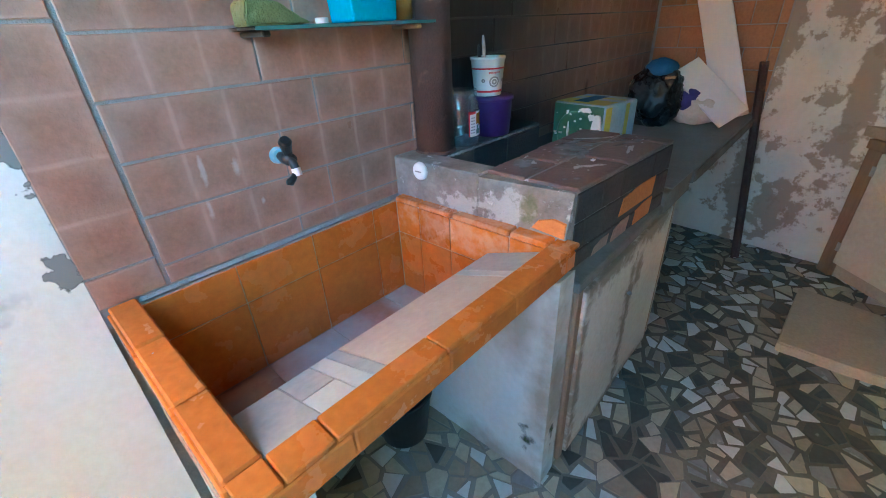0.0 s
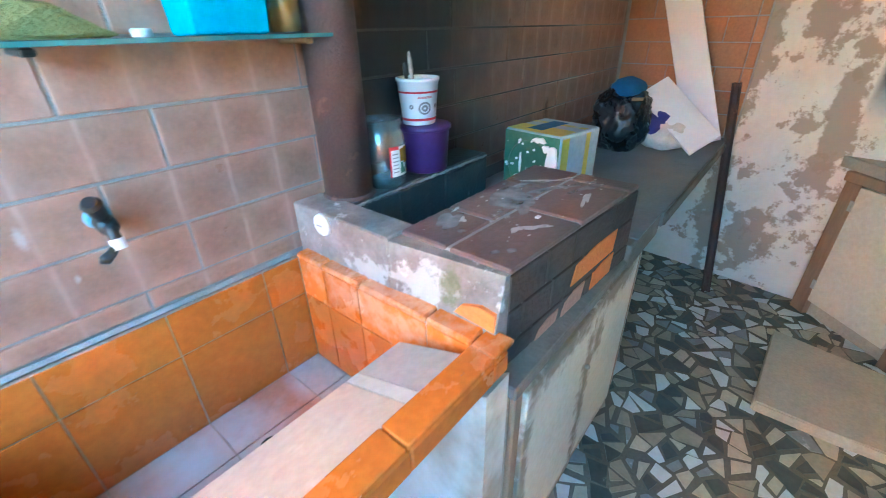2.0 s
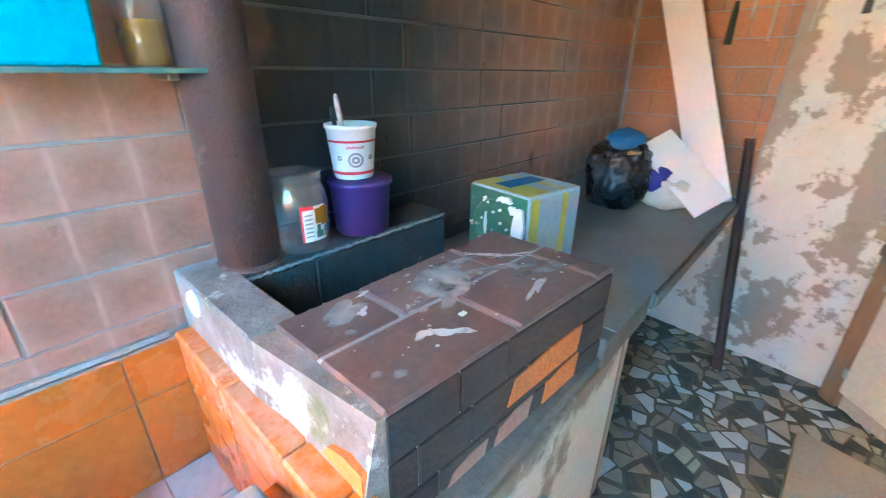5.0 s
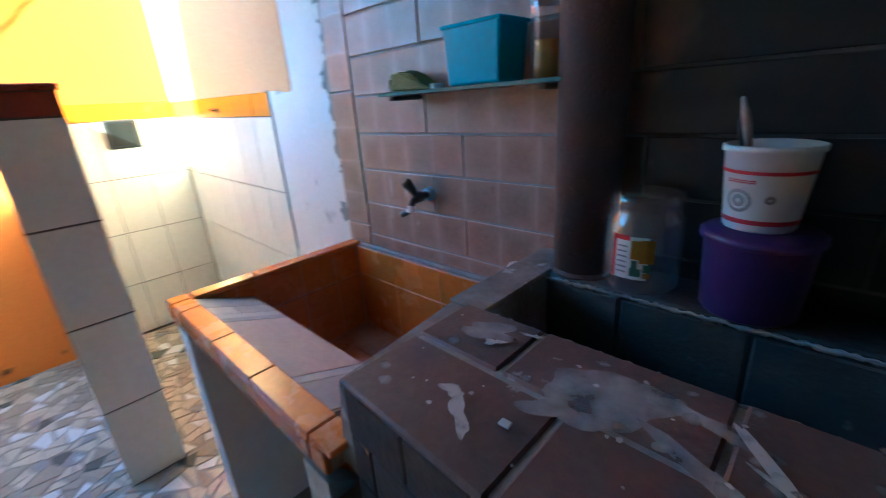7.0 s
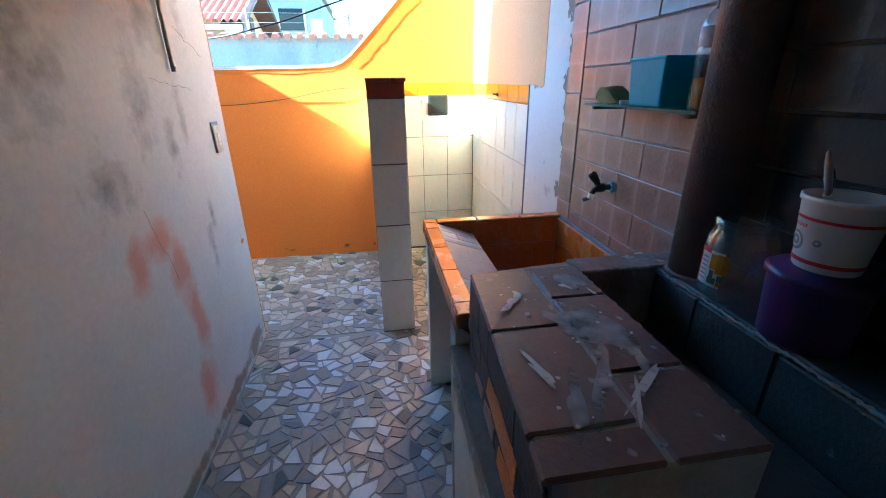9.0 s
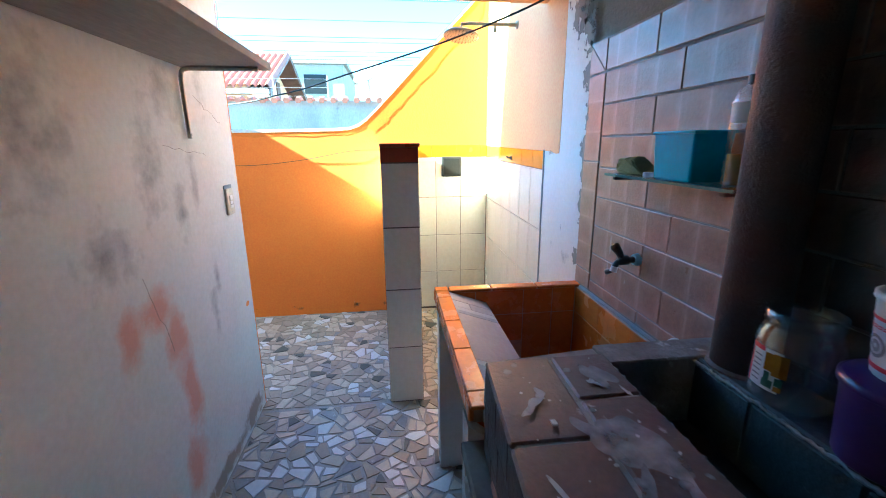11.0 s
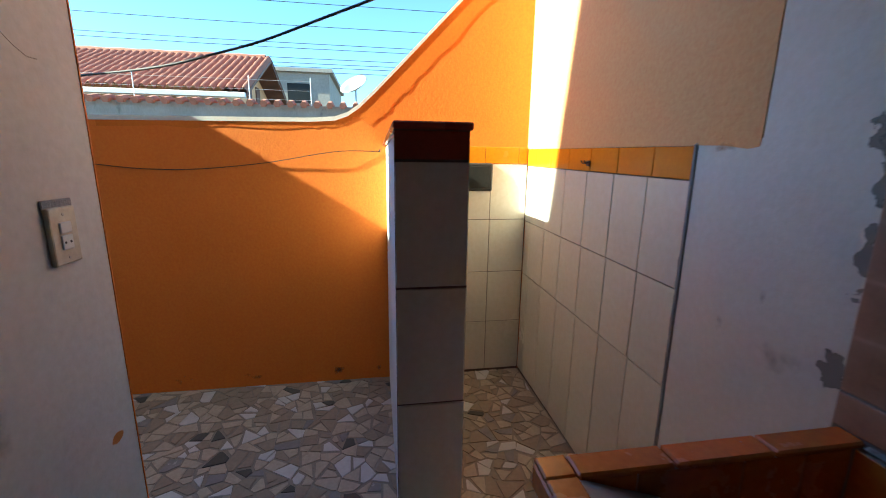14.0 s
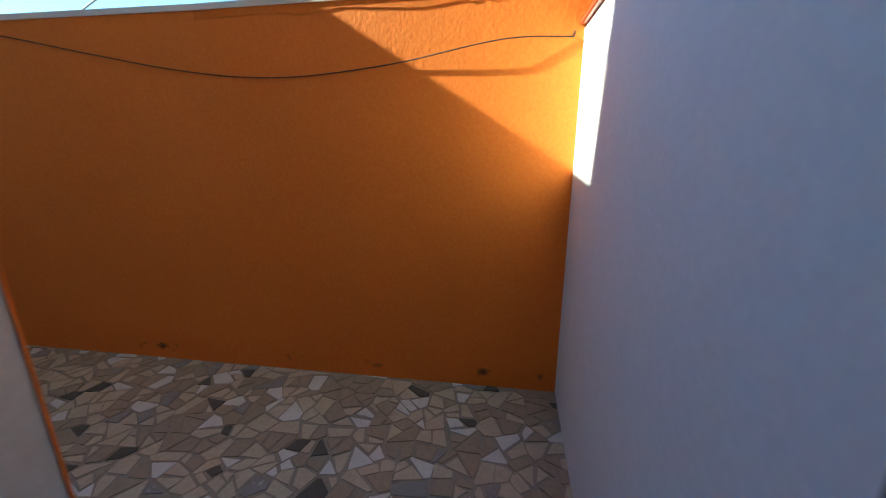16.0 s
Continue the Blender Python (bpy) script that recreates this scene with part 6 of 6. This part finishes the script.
def clip(poly, px, py, nx, ny):
    """The part of a convex polygon on the side of a line to which (nx, ny) points."""
    out = []
    for i in range(len(poly)):
        (ax, ay), (bx_, by_) = poly[i], poly[(i + 1) % len(poly)]
        da, db = (ax - px) * nx + (ay - py) * ny, (bx_ - px) * nx + (by_ - py) * ny
        if da >= 0:
            out.append((ax, ay))
        if da * db < 0:
            t = da / (da - db)
            out.append((ax + (bx_ - ax) * t, ay + (by_ - ay) * t))
    return out


def area(poly):
    return 0.5 * abs(sum(poly[i][0] * poly[(i + 1) % len(poly)][1] - poly[(i + 1) % len(poly)][0] * poly[i][1] for i in range(len(poly))))


def paving(x0, x1, y0, y1, step, out):
    """Broken slabs: cells round scattered points, the long and large ones broken once more."""
    nx, ny = int((x1 - x0) / step), int((y1 - y0) / step)
    dx, dy = (x1 - x0) / nx, (y1 - y0) / ny
    pts = {}
    for i in range(-2, nx + 2):
        for j in range(-2, ny + 2):
            pts[i, j] = (x0 + dx * (i + 0.5 + rng.uniform(-0.47, 0.47) + 0.25 * (j % 2)), y0 + dy * (j + 0.5 + rng.uniform(-0.47, 0.47)), rng.uniform(-0.22, 0.22) * step * step)
    for (i, j), (px, py, pw) in pts.items():
        poly = [(x0, y0), (x1, y0), (x1, y1), (x0, y1)]
        for a in range(-2, 3):
            for b in range(-2, 3):
                q = pts.get((i + a, j + b))
                if q is None or (a == 0 and b == 0) or len(poly) < 3:
                    continue
                ex, ey = px - q[0], py - q[1]
                d = math.hypot(ex, ey)
                t = 0.5 - (pw - q[2]) / (2 * d * d)
                poly = clip(poly, px - ex * t, py - ey * t, ex / d, ey / d)
        if len(poly) < 3 or area(poly) < 4e-4:
            continue
        todo = [poly]
        while todo:
            poly = todo.pop()
            if area(poly) < rng.choice((0.0042, 0.0060, 0.0085)):
                out.append(poly)
                continue
            mx, my = sum(p[0] for p in poly) / len(poly), sum(p[1] for p in poly) / len(poly)
            xx, yy, xy = (sum((p[i] - c) * (p[j] - d) for p in poly) for i, j, c, d in ((0, 0, mx, mx), (1, 1, my, my), (0, 1, mx, my)))
            ang = 0.5 * math.atan2(2 * xy, xx - yy) + rng.uniform(-0.6, 0.6)
            c, d = math.cos(ang), math.sin(ang)
            mx, my = mx + rng.uniform(-0.012, 0.012), my + rng.uniform(-0.012, 0.012)
            todo += [q for q in (clip(poly, mx, my, c, d), clip(poly, mx, my, -c, -d)) if len(q) >= 3 and area(q) > 3e-4]


def shrink(poly, g):
    out = list(poly)
    n = len(poly)
    ccw = sum(poly[i][0] * poly[(i + 1) % n][1] - poly[(i + 1) % n][0] * poly[i][1] for i in range(n)) > 0
    for i in range(n):
        (ax, ay), (bx_, by_) = poly[i], poly[(i + 1) % n]
        ex, ey = bx_ - ax, by_ - ay
        ln2 = math.hypot(ex, ey)
        if ln2 < 1e-6:
            continue
        nx, ny = (-ey / ln2, ex / ln2) if ccw else (ey / ln2, -ex / ln2)
        k = g * rng.choice((0.4, 0.7, 1.0, 1.4, 2.2, 3.0))
        tw = rng.uniform(-0.10, 0.10)
        nx, ny = nx * math.cos(tw) - ny * math.sin(tw), nx * math.sin(tw) + ny * math.cos(tw)
        ax, ay = (ax + bx_) / 2, (ay + by_) / 2
        out = clip(out, ax + nx * k, ay + ny * k, nx, ny)
        if len(out) < 3:
            return []
    return out


stones = []
paving(0.0, 3.5, -1.575, -0.004, 0.112, stones)
n_room = len(stones)
paving(YARD_X + 0.004, -0.022, -4.19, -0.004, 0.105, stones)
rest = bmesh.new()
n_parts = 0
for i, poly in enumerate(stones):
    q = shrink(poly, (0.0050 if sum(p[0] for p in poly) / len(poly) > 1.5 else 0.0040) if i < n_room else 0.0034)
    if len(q) < 3 or area(q) < 3e-4:
        continue
    cxm, cym = sum(p[0] for p in q) / len(q), sum(p[1] for p in q) / len(q)
    deep = i < n_room
    r = rng.random()
    w = (0.18, 0.44, 0.64, 0.90) if deep and cxm > 1.2 else ((0.36, 0.62, 0.84, 0.90) if deep else (0.48, 0.80, 0.92, 0.955))
    kind = sum(r > t for t in w)
    h = 0.0030 + rng.uniform(0, 0.0018)
    tilt = (rng.uniform(-0.012, 0.012), rng.uniform(-0.012, 0.012))
    own = deep and 0.0 < cxm < 2.35 and cym < -0.66 and n_parts < 300
    bm = bmesh.new() if own else rest
    ox, oy = (cxm, cym) if own else (0.0, 0.0)
    hi = [bm.verts.new((x - ox, y - oy, h + (x - cxm) * tilt[0] + (y - cym) * tilt[1])) for x, y in q]
    lo = [bm.verts.new((x - ox, y - oy, -0.001)) for x, y in q]
    f = [bm.faces.new(hi)]
    for a in range(len(q)):
        b = (a + 1) % len(q)
        f.append(bm.faces.new((lo[a], lo[b], hi[b], hi[a])))
    if own:
        part("paving_stone", bm, M_STONES[kind], floor, "", (cxm, cym, 0))
        n_parts += 1
    else:
        for fc in f:
            fc.material_index = kind
rest_ob = part("paving_stones", rest, M_STONES, floor, "broken marble paving")
tagged(rest_ob, kind="stuff")
